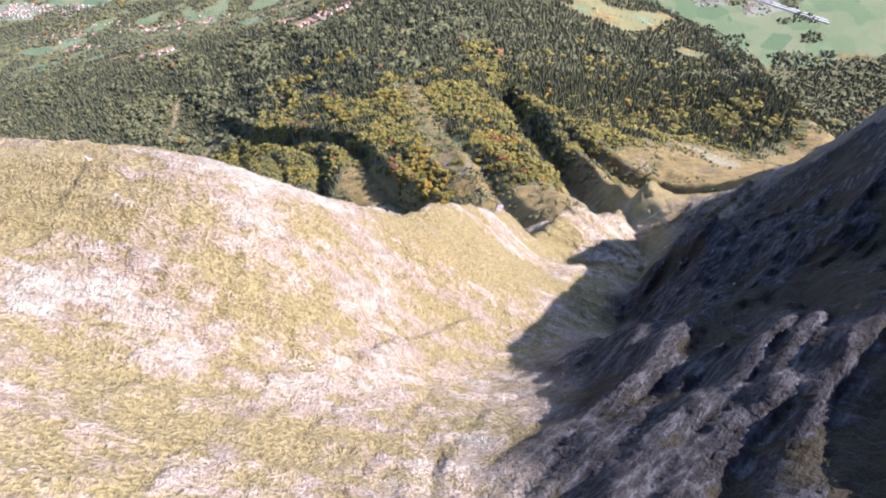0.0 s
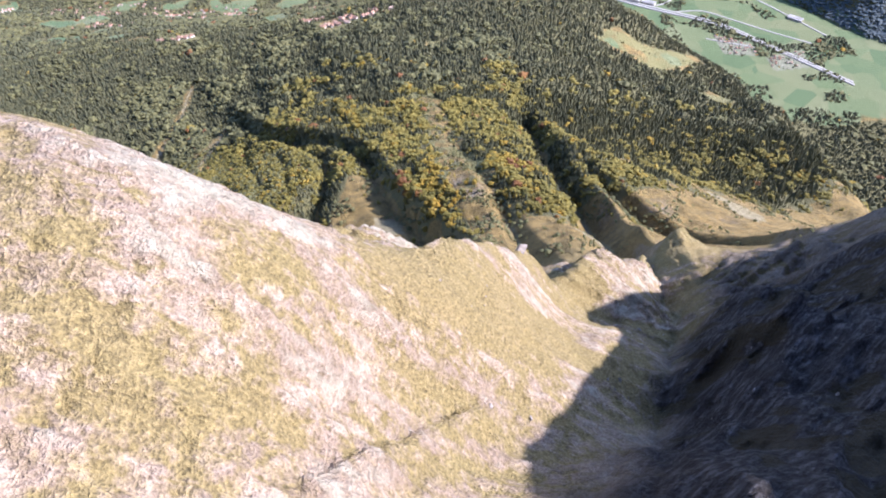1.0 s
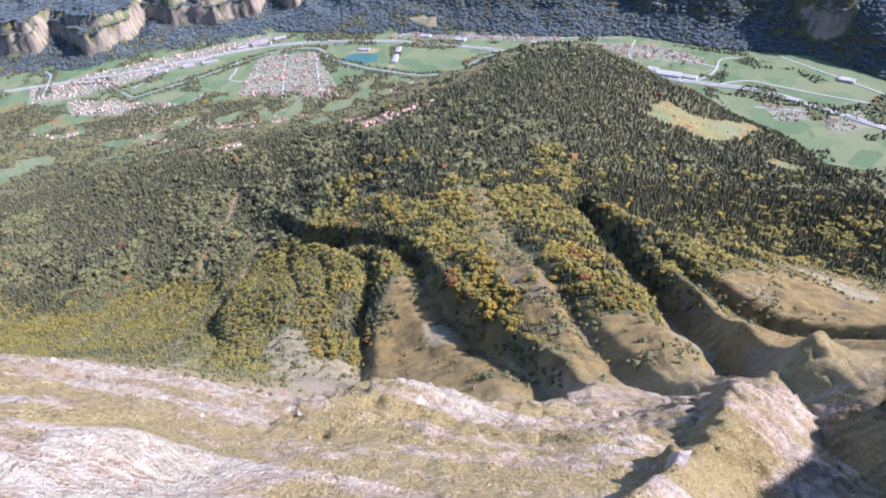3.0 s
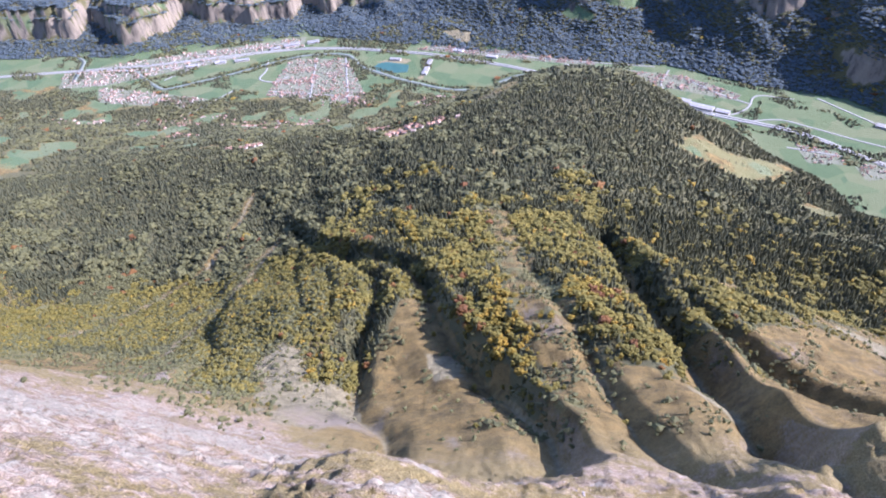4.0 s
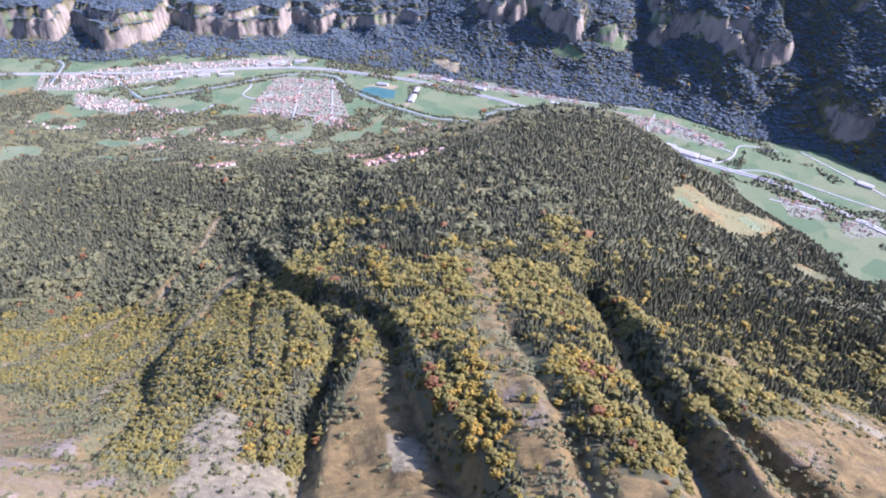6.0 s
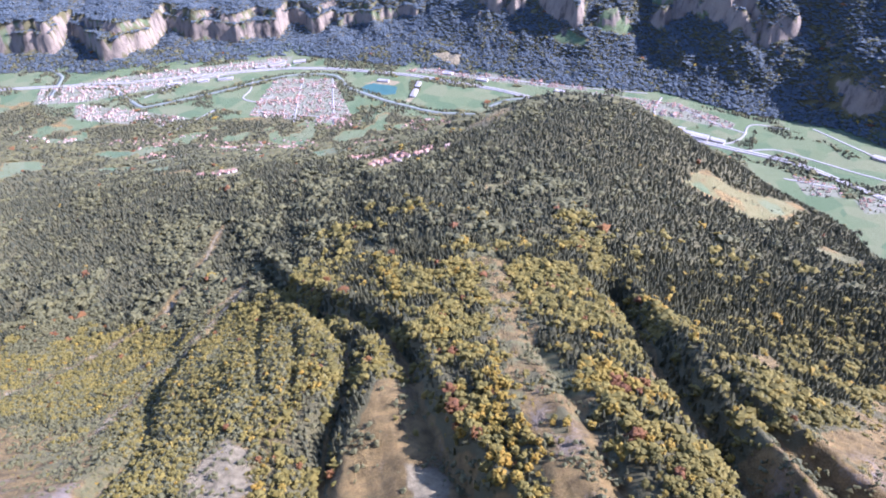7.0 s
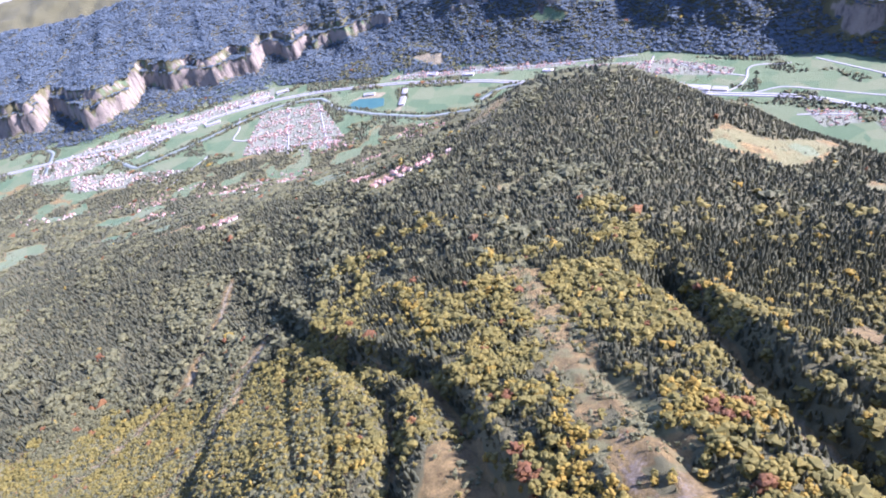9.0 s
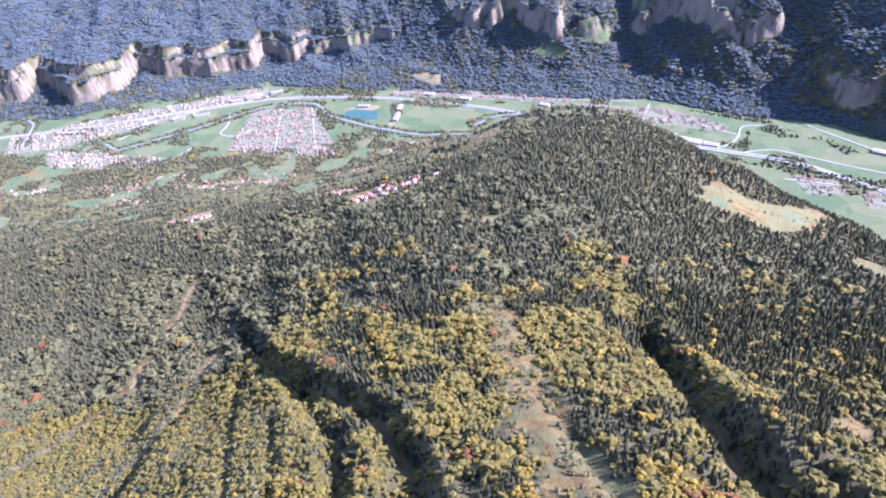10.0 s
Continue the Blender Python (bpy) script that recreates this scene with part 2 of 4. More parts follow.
def land(x, y):
    """The height of the ground, in metres over the valley floor."""
    z = np.interp(y, *np.array(PROFILE, float).T)
    for cx, cy, r, h in CREST_UPPER + CREST_LOWER + LEDGE_UPPER + LEDGE_LOWER + NEAR_FORMS + WALL_FORMS + FAN_FORMS + SLOPE_FORMS + FAR_FORMS:
        k = close_to(x, y, [(cx, cy)], 4 * r)
        z[k] += h * np.exp(-((x[k] - cx) ** 2 + (y[k] - cy) ** 2) / (2 * r * r))
    for cx, cy, r, h in KNOLLS:
        k = close_to(x, y, [(cx, cy)], 3 * r)
        z[k] += h * np.exp(-(((x[k] - cx) ** 2 + (y[k] - cy) ** 2) / (2 * r * r)) ** 1.5)
    for line, h, steep, gentle in RIBS:
        k = close_to(x, y, line, gentle)
        d, s = line_distance(x[k], y[k], line)
        left = line_side(x[k], y[k], line) > 0
        z[k] += h * np.where(left, smooth(steep, 0, d), smooth(gentle, 0, d)) * smooth(-0.02, 0.25, s) * smooth(1.02, 0.8, s)
    for line, half, top, foot in GULLIES:
        k = close_to(x, y, line, half)
        d, s = line_distance(x[k], y[k], line)
        deep = (top + (foot - top) * s) * smooth(0, 0.12, s)
        if half > 24:
            # a steep bank to the east with a low crest over it, a gentle one to the west
            east = line_side(x[k], y[k], line) > 0
            bank = np.where(east, np.clip(1 - d / (0.55 * half), 0, 1) ** 1.1, np.clip(1 - d / half, 0, 1) ** 1.4)
            z[k] += deep * (np.where(east, 0.3 * np.exp(-((d - 0.62 * half) / (0.25 * half)) ** 2) * smooth(half, 0.8 * half, d), 0) - bank)
        else:
            z[k] -= deep * np.clip(1 - d / half, 0, 1) ** 1.25
    # the forested middle rolls a little, and small hollows run down it
    z = z + 7 * fbm(x, y, 160, 3, 3) * smooth(250, 600, y) - 5.5 * slope_bands(x, y) * smooth(330, 480, y) * smooth(1500, 1000, y)
    # the far side of the wooded shoulder falls away steeply
    ey, ex = np.array(EAST_CREST, float).T
    past = x - np.interp(y, ey, ex) - 14 * fbm(x, y, 130, 3, 107)
    z = z - 1.15 * (np.sqrt(past * past + 400) + past) / 2 * smooth(300, 480, y) * smooth(2700, 2000, y)
    # valley floor: flat where the slope runs out on it
    z = np.where(z < 25, 25 * np.exp(np.minimum(z - 25, 0) / 25), z)
    z = np.where(y > 2300, z * smooth(3300, 2500, y + 0.25 * np.abs(x)), z)
    # the mountains across the valley
    fx, fy = np.array(FOOT, float).T
    s = (y - np.interp(x, fx, fy)) * 0.86
    spur = 1.5 * (ridged(x + 0.3 * y, y * 0.3, 420, 3, 21) - 0.62)
    s = s + 150 * spur * smooth(40, 260, s)
    slope = 0.45 * np.clip(s, 0, 170) + 0.74 * np.clip(s - 170, 0, 900)
    step = s + 75 * fbm(x, y, 110, 6, 37)
    crag = 0.45 * smooth(0.1, 0.6, fbm(x, y, 300, 3, 33)) * smooth(900, 1300, x)
    slope = slope + crag * (130 * smooth(110, 205, step) - 80 * smooth(260, 560, s))
    slope = slope + smooth(-600, -200, x) * smooth(0.1, 0.5, fbm(x, y, 330, 3, 39)) * 80 * smooth(360, 420, step)
    # to the west a long cliff in two tiers over wooded scree, with a gentle wooded bench above it
    cx, c_foot, c_high = np.array(CLIFFS, float).T
    over = s + 16 * (ridged(x + 0.2 * y, 0.12 * y, 46, 3, 29) - 0.6) + 24 * fbm(x, y, 90, 5, 37) + 30 * (ridged(x + 0.3 * y, 0.15 * y, 120, 4, 27) - 0.6) - np.interp(x, cx, c_foot)
    tiers = 0.66 * smooth(0, 26, over) + 0.34 * smooth(48, 72, over + 14 * fbm(x, y, 70, 3, 38))
    banded = 0.45 * np.minimum(np.clip(s, 0, 900), np.interp(x, cx, c_foot) + 25) + 0.62 * np.interp(x, cx, c_high) * tiers + (0.24 + 0.3 * smooth(-1500, -800, x)) * np.clip(over - 70, 0, 1500)
    wall = slope + (banded - slope) * smooth(-200, -560, x)
    wall = wall + (14 * fbm(x, y, 120, 5, 5) + 12 * (ridged(x + 0.2 * y, y * 0.5, 150, 4, 25) - 0.6)) * smooth(10, 150, s)
    return z + np.where(s > 0, wall, 0)


# where the slabs are barer (above 0) or grassed over: x, y, radius, amount
ROCK_SPOTS = [(-31, 87, 5, 0.5), (-45, 130, 9, 0.6), (-21, 88, 6, 0.5), (-14, 94, 5, 0.5), (-16, 180, 9, 0.5), (-7, 176, 8, 0.4), (18, 116, 5, 0.5), (64, 178, 8, 0.4), (68, 168, 6, 0.45),
              (31, 107, 4, 0.7), (-50, 58, 6, 0.45), (-43, 56, 5, 0.45), (-33, 48, 4, 0.35), (-24, 41, 4, 0.4), (24, 93, 4, 0.6), (60, 160, 5, 0.4), (-27, 67, 5, 0.25), (86, 196, 10, 0.6),
              (-150, 260, 45, 0.5), (-105, 225, 28, 0.4)]
TURF_SPOTS = [(-22, 77, 4, 0.5), (-10, 91, 6, 0.5), (-3, 95, 6, 0.5), (22, 106, 7, 0.55), (12, 98, 8, 0.5), (42, 172, 10, 0.6), (-28, 158, 10, 0.5), (42, 160, 7, 0.4), (-57, 78, 10, 0.6),
              (-44, 52, 3, 0.3), (-34, 34, 5, 0.35), (-29, 46, 3, 0.35), (-20, 58, 4, 0.35), (-21, 31, 4, 0.3), (-59, 68, 7, 0.4), (128, 262, 18, 0.7), (142, 208, 14, 0.6), (-60, 135, 8, 0.4), (110, 190, 12, 0.5)]


def rock_relief(x, y):
    """Ledges, ribs and blocks of the bare rock close to the flight: their height, and how bare they are (0 to 1)."""
    a, b = 0.76 * x + 0.65 * y, -0.65 * x + 0.76 * y
    flank = in_wall(x, y, 12)
    wander = 6 * fbm(x, y, 40, 3, 47)
    rib = ridged(b + wander, a * 0.14, 12, 4, 41) + 0.22 * fbm(b, a * 0.3, 5, 3, 49)
    fin = ridged(b + 0.5 * wander, a * 0.13, 5, 3, 59)
    ribs = (rib - 0.66) * 9.0 + (fin - 0.62) * 6.0 + (ridged(b + 0.3 * wander, a * 0.2, 2.2, 3, 60) - 0.6) * 2.4
    # beds of the lit slabs: long low steps that run across the slope
    bed = (0.25 * x + 0.97 * y + 3.0 * fbm(x, y, 30, 4, 51)) / 7.0
    steps = (bed - np.floor(bed)) ** 4 * (0.3 + value_noise(x / 12, y / 12, 53))
    joint = (0.97 * x - 0.25 * y + 2.5 * fbm(x, y, 22, 3, 55)) / 9.0
    cracks = smooth(0.88, 1.0, joint - np.floor(joint)) * value_noise(x / 9, y / 9, 57)
    lumps = fbm(x, y * 1.3, 24, 5, 43)
    rough = ridged(x, y, 5, 4, 45) - 0.6
    slabs = 1.1 * steps - 1.0 * cracks + lumps * 0.8 + rough * 1.1 + 0.35 * fbm(x, y, 2.2, 3, 44)
    bare = 0.53 + 0.16 * fbm(x, y * 1.5, 34, 3, 75) + 0.22 * fbm(x * 0.6, y * 1.6, 9, 3, 76) + 0.26 * fbm(x, y * 1.4, 2.8, 3, 78) + 0.35 * steps - 0.3 * cracks
    bare = bare - 0.14 * smooth(80, 95, y) + 0.4 * fbm(0.22 * x, y + 0.25 * x, 5.5, 3, 86) * smooth(75, 98, y)
    for cx, cy, r, more in ROCK_SPOTS + [(px, py, pr, -less) for px, py, pr, less in TURF_SPOTS]:
        bare = bare + more * np.exp(-((x - cx) ** 2 + (y - cy) ** 2) / (2 * r * r))
    bare = np.clip(bare, 0.08, 0.95) * (1 - flank) + smooth(0.52, 0.72, 0.5 * rib + 0.5 * fin + 0.2 * fbm(x, y, 4, 3, 74)) * flank
    near = smooth(345, 235, y - 70 * smooth(-60, -150, x))
    slabs = slabs * (1 + 1.3 * smooth(125, 180, y))
    return (ribs * flank + slabs * (1 - 0.6 * flank)) * near, bare * near


# ---- what covers the ground ----
TREE_LINE = [(-2500, 700), (-900, 430), (-620, 470), (-500, 555), (-400, 560), (-330, 520), (-265, 440), (-205, 385), (-150, 352), (-118, 400), (-108, 470), (-95, 530), (-66, 540),
             (-52, 500), (-36, 440), (-8, 385), (6, 350), (24, 345), (45, 395), (62, 400), (90, 378), (112, 400), (126, 460), (150, 462), (190, 480), (215, 500),
             (250, 530), (300, 585), (345, 600), (420, 580), (700, 760), (2500, 900)]
RIDE = [(-50, 960), (-33, 902), (-6, 728), (8, 595), (21, 504), (30, 440), (42, 350), (52, 283)]
TRACKS = [[(-500, 1154), (-492, 1020), (-495, 912), (-540, 833), (-557, 739), (-552, 640)], [(-376, 918), (-381, 783), (-377, 626), (-361, 539)], [(-380, 930), (-420, 800), (-440, 690)]]
CLEARINGS = [
    [(229, 647), (252, 664), (240, 613), (211, 586), (205, 605)],
    [(317, 1226), (389, 1310), (443, 1272), (580, 1328), (596, 1298), (510, 1225), (433, 1156), (395, 1190)],
    [(494, 1089), (544, 1129), (580, 1090), (560, 1040), (515, 1010)],
    [(-259, 1365), (-220, 1363), (-172, 1332), (-99, 1330), (-178, 1287), (-215, 1250), (-245, 1290)],
    [(-680, 1500), (-620, 1560), (-591, 1477), (-540, 1400), (-597, 1392), (-650, 1440)],
    [(-24, 1112), (11, 1108), (5, 1080), (-20, 1085)],
    [(303, 3708), (380, 3728), (434, 3688), (493, 3627), (454, 3619), (372, 3665)],
    [(534, 3720), (603, 3750), (703, 3735), (742, 3706), (674, 3649), (577, 3670)],
]
SCREES = [
    [(-440, 3240), (-412, 3248), (-383, 3490), (-412, 3508)],
    [(-690, 3480), (-520, 3450), (-500, 3490), (-600, 3530)],
    [(-132, 330), (-165, 423), (-125, 425), (-101, 380), (-108, 335)],
    [(-150, 342), (-206, 455), (-192, 484), (-170, 478), (-150, 413)],
    [(-71, 457), (-44, 453), (-37, 423), (-56, 409)],
    [(315, 581), (342, 556), (336, 492), (307, 453), (295, 493)],
    [(100, 372), (120, 372), (118, 335), (100, 345)],
    [(-358, 3784), (-246, 3768), (-175, 3730), (-177, 3666), (-217, 3661)],
]
FIELDS = [
    [(-864, 3626), (-456, 3542), (-425, 3232), (-700, 3372)],
    [(-393, 3492), (121, 3284), (-20, 3150), (-348, 3211)],
    [(-20, 3180), (92, 3250), (201, 3242), (301, 3165), (150, 3080)],
    [(-1500, 3380), (-1330, 3480), (-1150, 3590), (-1180, 3350), (-1240, 3150), (-1420, 3200)],
    [(1020, 2640), (1169, 2525), (1230, 2335), (1193, 2200), (1034, 2400)],
    [(1178, 2928), (1384, 2608), (1383, 2516), (1112, 2751)],
    [(1344, 2926), (1468, 2990), (1628, 2713), (1536, 2537), (1467, 2690)],
    [(850, 3230), (1080, 3060), (1250, 2940), (1130, 2880), (930, 3000)],
    [(-2600, 3640), (-2480, 3740), (-2420, 3560), (-2540, 3520)],
]
TOWNS = [
    [(-1197, 3570), (-870, 3540), (-650, 2980), (-1212, 3100)],
    [(-1906, 3420), (-1647, 3530), (-1442, 3640), (-1165, 3740), (-1186, 3900), (-1881, 3700), (-2234, 3570), (-2500, 3470), (-2428, 3262), (-2153, 3289)],
    [(-2200, 3260), (-1850, 3180), (-1500, 3080), (-1600, 2980), (-2100, 3080)],
    [(1169, 2505), (1306, 2441), (1299, 2341), (1168, 2359)],
    [(-500, 3640), (300, 3380), (480, 3340), (440, 3420), (-400, 3690)],
    [(480, 3330), (880, 3180), (1090, 2960), (1050, 2900), (760, 3060), (480, 3220)],
    [(1330, 2330), (1500, 2380), (1480, 2250), (1330, 2230)],
]
RIVERS = [[(150, 3020), (-20, 3060), (-289, 3108), (-547, 3255), (-771, 3424), (-860, 3595), (-957, 3622), (-1141, 3606), (-1329, 3497), (-1477, 3387), (-1806, 3202),
           (-1990, 3370), (-2070, 3470), (-2250, 3490)],
          [(-2592, 3739), (-2470, 3640), (-2427, 3491), (-2382, 3337)], [(-20, 3169), (40, 3235), (92, 3257), (201, 3249), (301, 3171)]]
HAMLETS = [(-1565, 2469, 130), (-1300, 2276, 120), (-872, 2301, 150), (-773, 2371, 90), (-285, 1420, 32), (-150, 1325, 40), (-215, 1310, 26), (-445, 2416, 60), (-330, 2957, 90), (-762, 3000, 90), (-1061, 2420, 130), (-1500, 2800, 150), (-620, 1440, 30),
           (-1800, 2700, 120), (-1250, 2720, 130), (-950, 2750, 110), (-600, 2690, 110), (-1650, 2290, 80), (-500, 2150, 60), (-1130, 2060, 70), (-250, 2700, 90), (-60, 2880, 80), (-1950, 2420, 90)]


def slope_of(x, y):
    e = 2.0 + 0.002 * np.hypot(x, y)
    return np.hypot(land(x + e, y) - land(x - e, y), land(x, y + e) - land(x, y - e)) / (2 * e)


# where the wooded slope ends on the valley floor
WOOD_EDGE = [(-4500, 3700), (-2458, 3240), (-2036, 3010), (-1651, 3110), (-1216, 3100), (-761, 3080), (-374, 3075), (34, 3080), (260, 3040), (420, 2700), (560, 2000), (4500, 1500)]


def past_woods(x, y):
    return smooth(-70, 30, y - np.interp(x, *np.array(WOOD_EDGE, float).T) + 60 * fbm(x, y, 120, 3, 62))


def gravel_at(x, y):
    """Bare scree and gravel, 0 to 1."""
    g = np.zeros(np.shape(x))
    wob = 6 * fbm(x, y, 20, 3, 61)
    for area in SCREES:
        g = np.maximum(g, smooth(-3, 4, area_edge(x, y, area) + wob))
    for k, (line, half, _, _) in enumerate(GULLIES):
        d, s = line_distance(x, y, line)
        wide, start, full = ((0.14, 0.75, 0.8), (0.2, 0.6, 0.7), (0.22, 0.4, 0.6), (0.12, 0.45, 0.7), (0.2, 0.3, 0.4), (0.3, 0.0, 0.5), (0.1, 0.5, 0.2), (0.1, 0.5, 0.2), (0.1, 0.6, 0.3))[k]
        g = np.maximum(g, 0.85 * full * smooth(1.3 * wide * half, 0.2 * wide * half, d + 0.25 * wob) * smooth(start, start + 0.2, s))
    for line in TRACKS:
        d, s = line_distance(x, y, line)
        g = np.maximum(g, 0.8 * smooth(4.0, 2.0, d + 0.2 * wob))
    return g


def woods_at(x, y):
    """How densely trees stand, 0 to 1."""
    tx, ty = np.array(TREE_LINE, float).T
    w = smooth(-14, 36, y - np.interp(x, tx, ty) + 26 * fbm(x, y, 34, 4, 63))
    band = smooth(-120, -20, y - np.interp(x, tx, ty)) * np.maximum(0.55, np.maximum(smooth(135, 160, x), smooth(-115, -140, x))) * smooth(300, 380, y)
    w = np.maximum(w, 0.42 * band * smooth(0.1, 0.45, fbm(x, y, 32, 4, 64)))
    d, s = line_distance(x, y, RIDE)
    w = w * (1 - (0.98 - 0.55 * smooth(0.15, 0.5, fbm(x, y, 13, 3, 66))) * smooth(25 + 7 * smooth(0.3, 0.8, s), 10, d + 9 * fbm(x, y, 22, 4, 65)) * smooth(0.05, 0.25, s))
    for line, half, _, _ in GULLIES:
        d, s = line_distance(x, y, line)
        west = line_side(x, y, line) < 0
        wide = np.where(west & (s > 0.45) & (half > 24), 0.36, 0.14) * half * (1 + 0.6 * fbm(x, y, 18, 3, 68))
        w = w * (1 - 0.95 * smooth(wide, 0.5 * wide, d) * smooth(0.05, 0.3, s))
    for line in TRACKS:
        d, s = line_distance(x, y, line)
        w = w * (1 - smooth(13, 4, d + 5 * fbm(x, y, 25, 3, 115)))
    for area in SCREES[2:]:
        w = w * (1 - 0.85 * smooth(-6, 6, area_edge(x, y, area)))
    for area in CLEARINGS:
        w = w * (1 - 0.94 * smooth(-3, 4, area_edge(x, y, area) + 9 * fbm(x, y, 26, 3, 67)))
    z = land(x, y)
    open_land = smooth(0.26, 0.46, fbm(x, y, 110, 4, 69) + 0.16 * smooth(1500, 2400, y)) * smooth(1250, 1650, y) * smooth(150, -300, x - 0.1 * y)
    foot = y - np.interp(x, *np.array(FOOT, float).T)
    w = w * (1 - 0.9 * open_land * smooth(60, 0, foot))
    floor = smooth(40, 14, z) * smooth(10, -10, foot) * past_woods(x, y)
    belts = smooth(0.05, 0.25, fbm(x, y, 150, 4, 71)) * 0.85
    banks = np.min([line_distance(x, y, line)[0] for line in RIVERS], axis=0)
    for area in FIELDS + TOWNS:
        belts = belts * smooth(8, -8, area_edge(x, y, area))
    for area in TOWNS:
        belts = np.maximum(belts, 0.38 * smooth(-8, 8, area_edge(x, y, area)))
    belts = np.maximum(belts, smooth(48, 30, banks + 14 * fbm(x, y, 90, 3, 117)) * smooth(14, 20, banks))
    w = w * (1 - floor) + belts * floor
    return w * (1 - smooth(1.5, 2.1, slope_of(x, y) - 0.8 * smooth(1600, 1400, y)))


# ---- materials ----
def material(name, rough=0.9):
    m = bpy.data.materials.new(name)
    m.use_nodes = True
    b = m.node_tree.nodes["Principled BSDF"]
    b.inputs["Roughness"].default_value = rough
    b.inputs["Specular IOR Level"].default_value = 0.2
    return m, m.node_tree, b


def node(tree, kind, **values):
    n = tree.nodes.new(kind)
    for key, value in values.items():
        n.inputs[key.replace("_", " ")].default_value = value
    return n


def tex(tree, size, detail=4.0, rough=0.6, squash=None):
    """Noise with waves of that many metres, in world space."""
    co = tree.nodes.new("ShaderNodeNewGeometry").outputs["Position"]
    if squash:
        mp = tree.nodes.new("ShaderNodeMapping")
        mp.inputs["Scale"].default_value, mp.inputs["Rotation"].default_value = squash[0], squash[1]
        tree.links.new(co, mp.inputs["Vector"])
        co = mp.outputs[0]
    n = node(tree, "ShaderNodeTexNoise", Scale=1.0 / size, Detail=detail, Roughness=rough)
    tree.links.new(co, n.inputs["Vector"])
    return n.outputs["Fac"]


def ramp(tree, fac, stops):
    r = tree.nodes.new("ShaderNodeValToRGB")
    e = r.color_ramp.elements
    while len(e) < len(stops):
        e.new(0.5)
    for el, (p, c) in zip(e, stops):
        el.position, el.color = p, (*c, 1)
    tree.links.new(fac, r.inputs[0])
    return r.outputs[0]


def mixed(tree, fac, a, b, how="MIX"):
    n = tree.nodes.new("ShaderNodeMix")
    n.data_type, n.blend_type, n.clamp_factor = "RGBA", how, True
    for value, slot in ((fac, 0), (a, 6), (b, 7)):
        if isinstance(value, (int, float)):
            n.inputs[slot].default_value = value
        elif isinstance(value, tuple):
            n.inputs[slot].default_value = (*value, 1)
        else:
            tree.links.new(value, n.inputs[slot])
    return n.outputs[2]


def maths(tree, how, a, b=0.0, c=0.0):
    n = tree.nodes.new("ShaderNodeMath")
    n.operation = how
    for slot, value in enumerate((a, b, c)):
        if isinstance(value, (int, float)):
            n.inputs[slot].default_value = value
        else:
            tree.links.new(value, n.inputs[slot])
    return n.outputs[0]


def edge(tree, mask, noise_out, amount=0.7, sharp=6.0):
    """A mask whose border is broken up by noise."""
    v = maths(tree, "MULTIPLY_ADD", maths(tree, "SUBTRACT", noise_out, 0.5), amount, mask)
    n = tree.nodes.new("ShaderNodeMath")
    n.operation, n.use_clamp = "MULTIPLY_ADD", True
    tree.links.new(v, n.inputs[0])
    n.inputs[1].default_value, n.inputs[2].default_value = sharp, 0.5 - 0.5 * sharp
    return n.outputs[0]


def bumped(tree, b, height, strength, metres):
    n = node(tree, "ShaderNodeBump", Strength=strength, Distance=metres)
    tree.links.new(height, n.inputs["Height"])
    tree.links.new(n.outputs[0], b.inputs["Normal"])


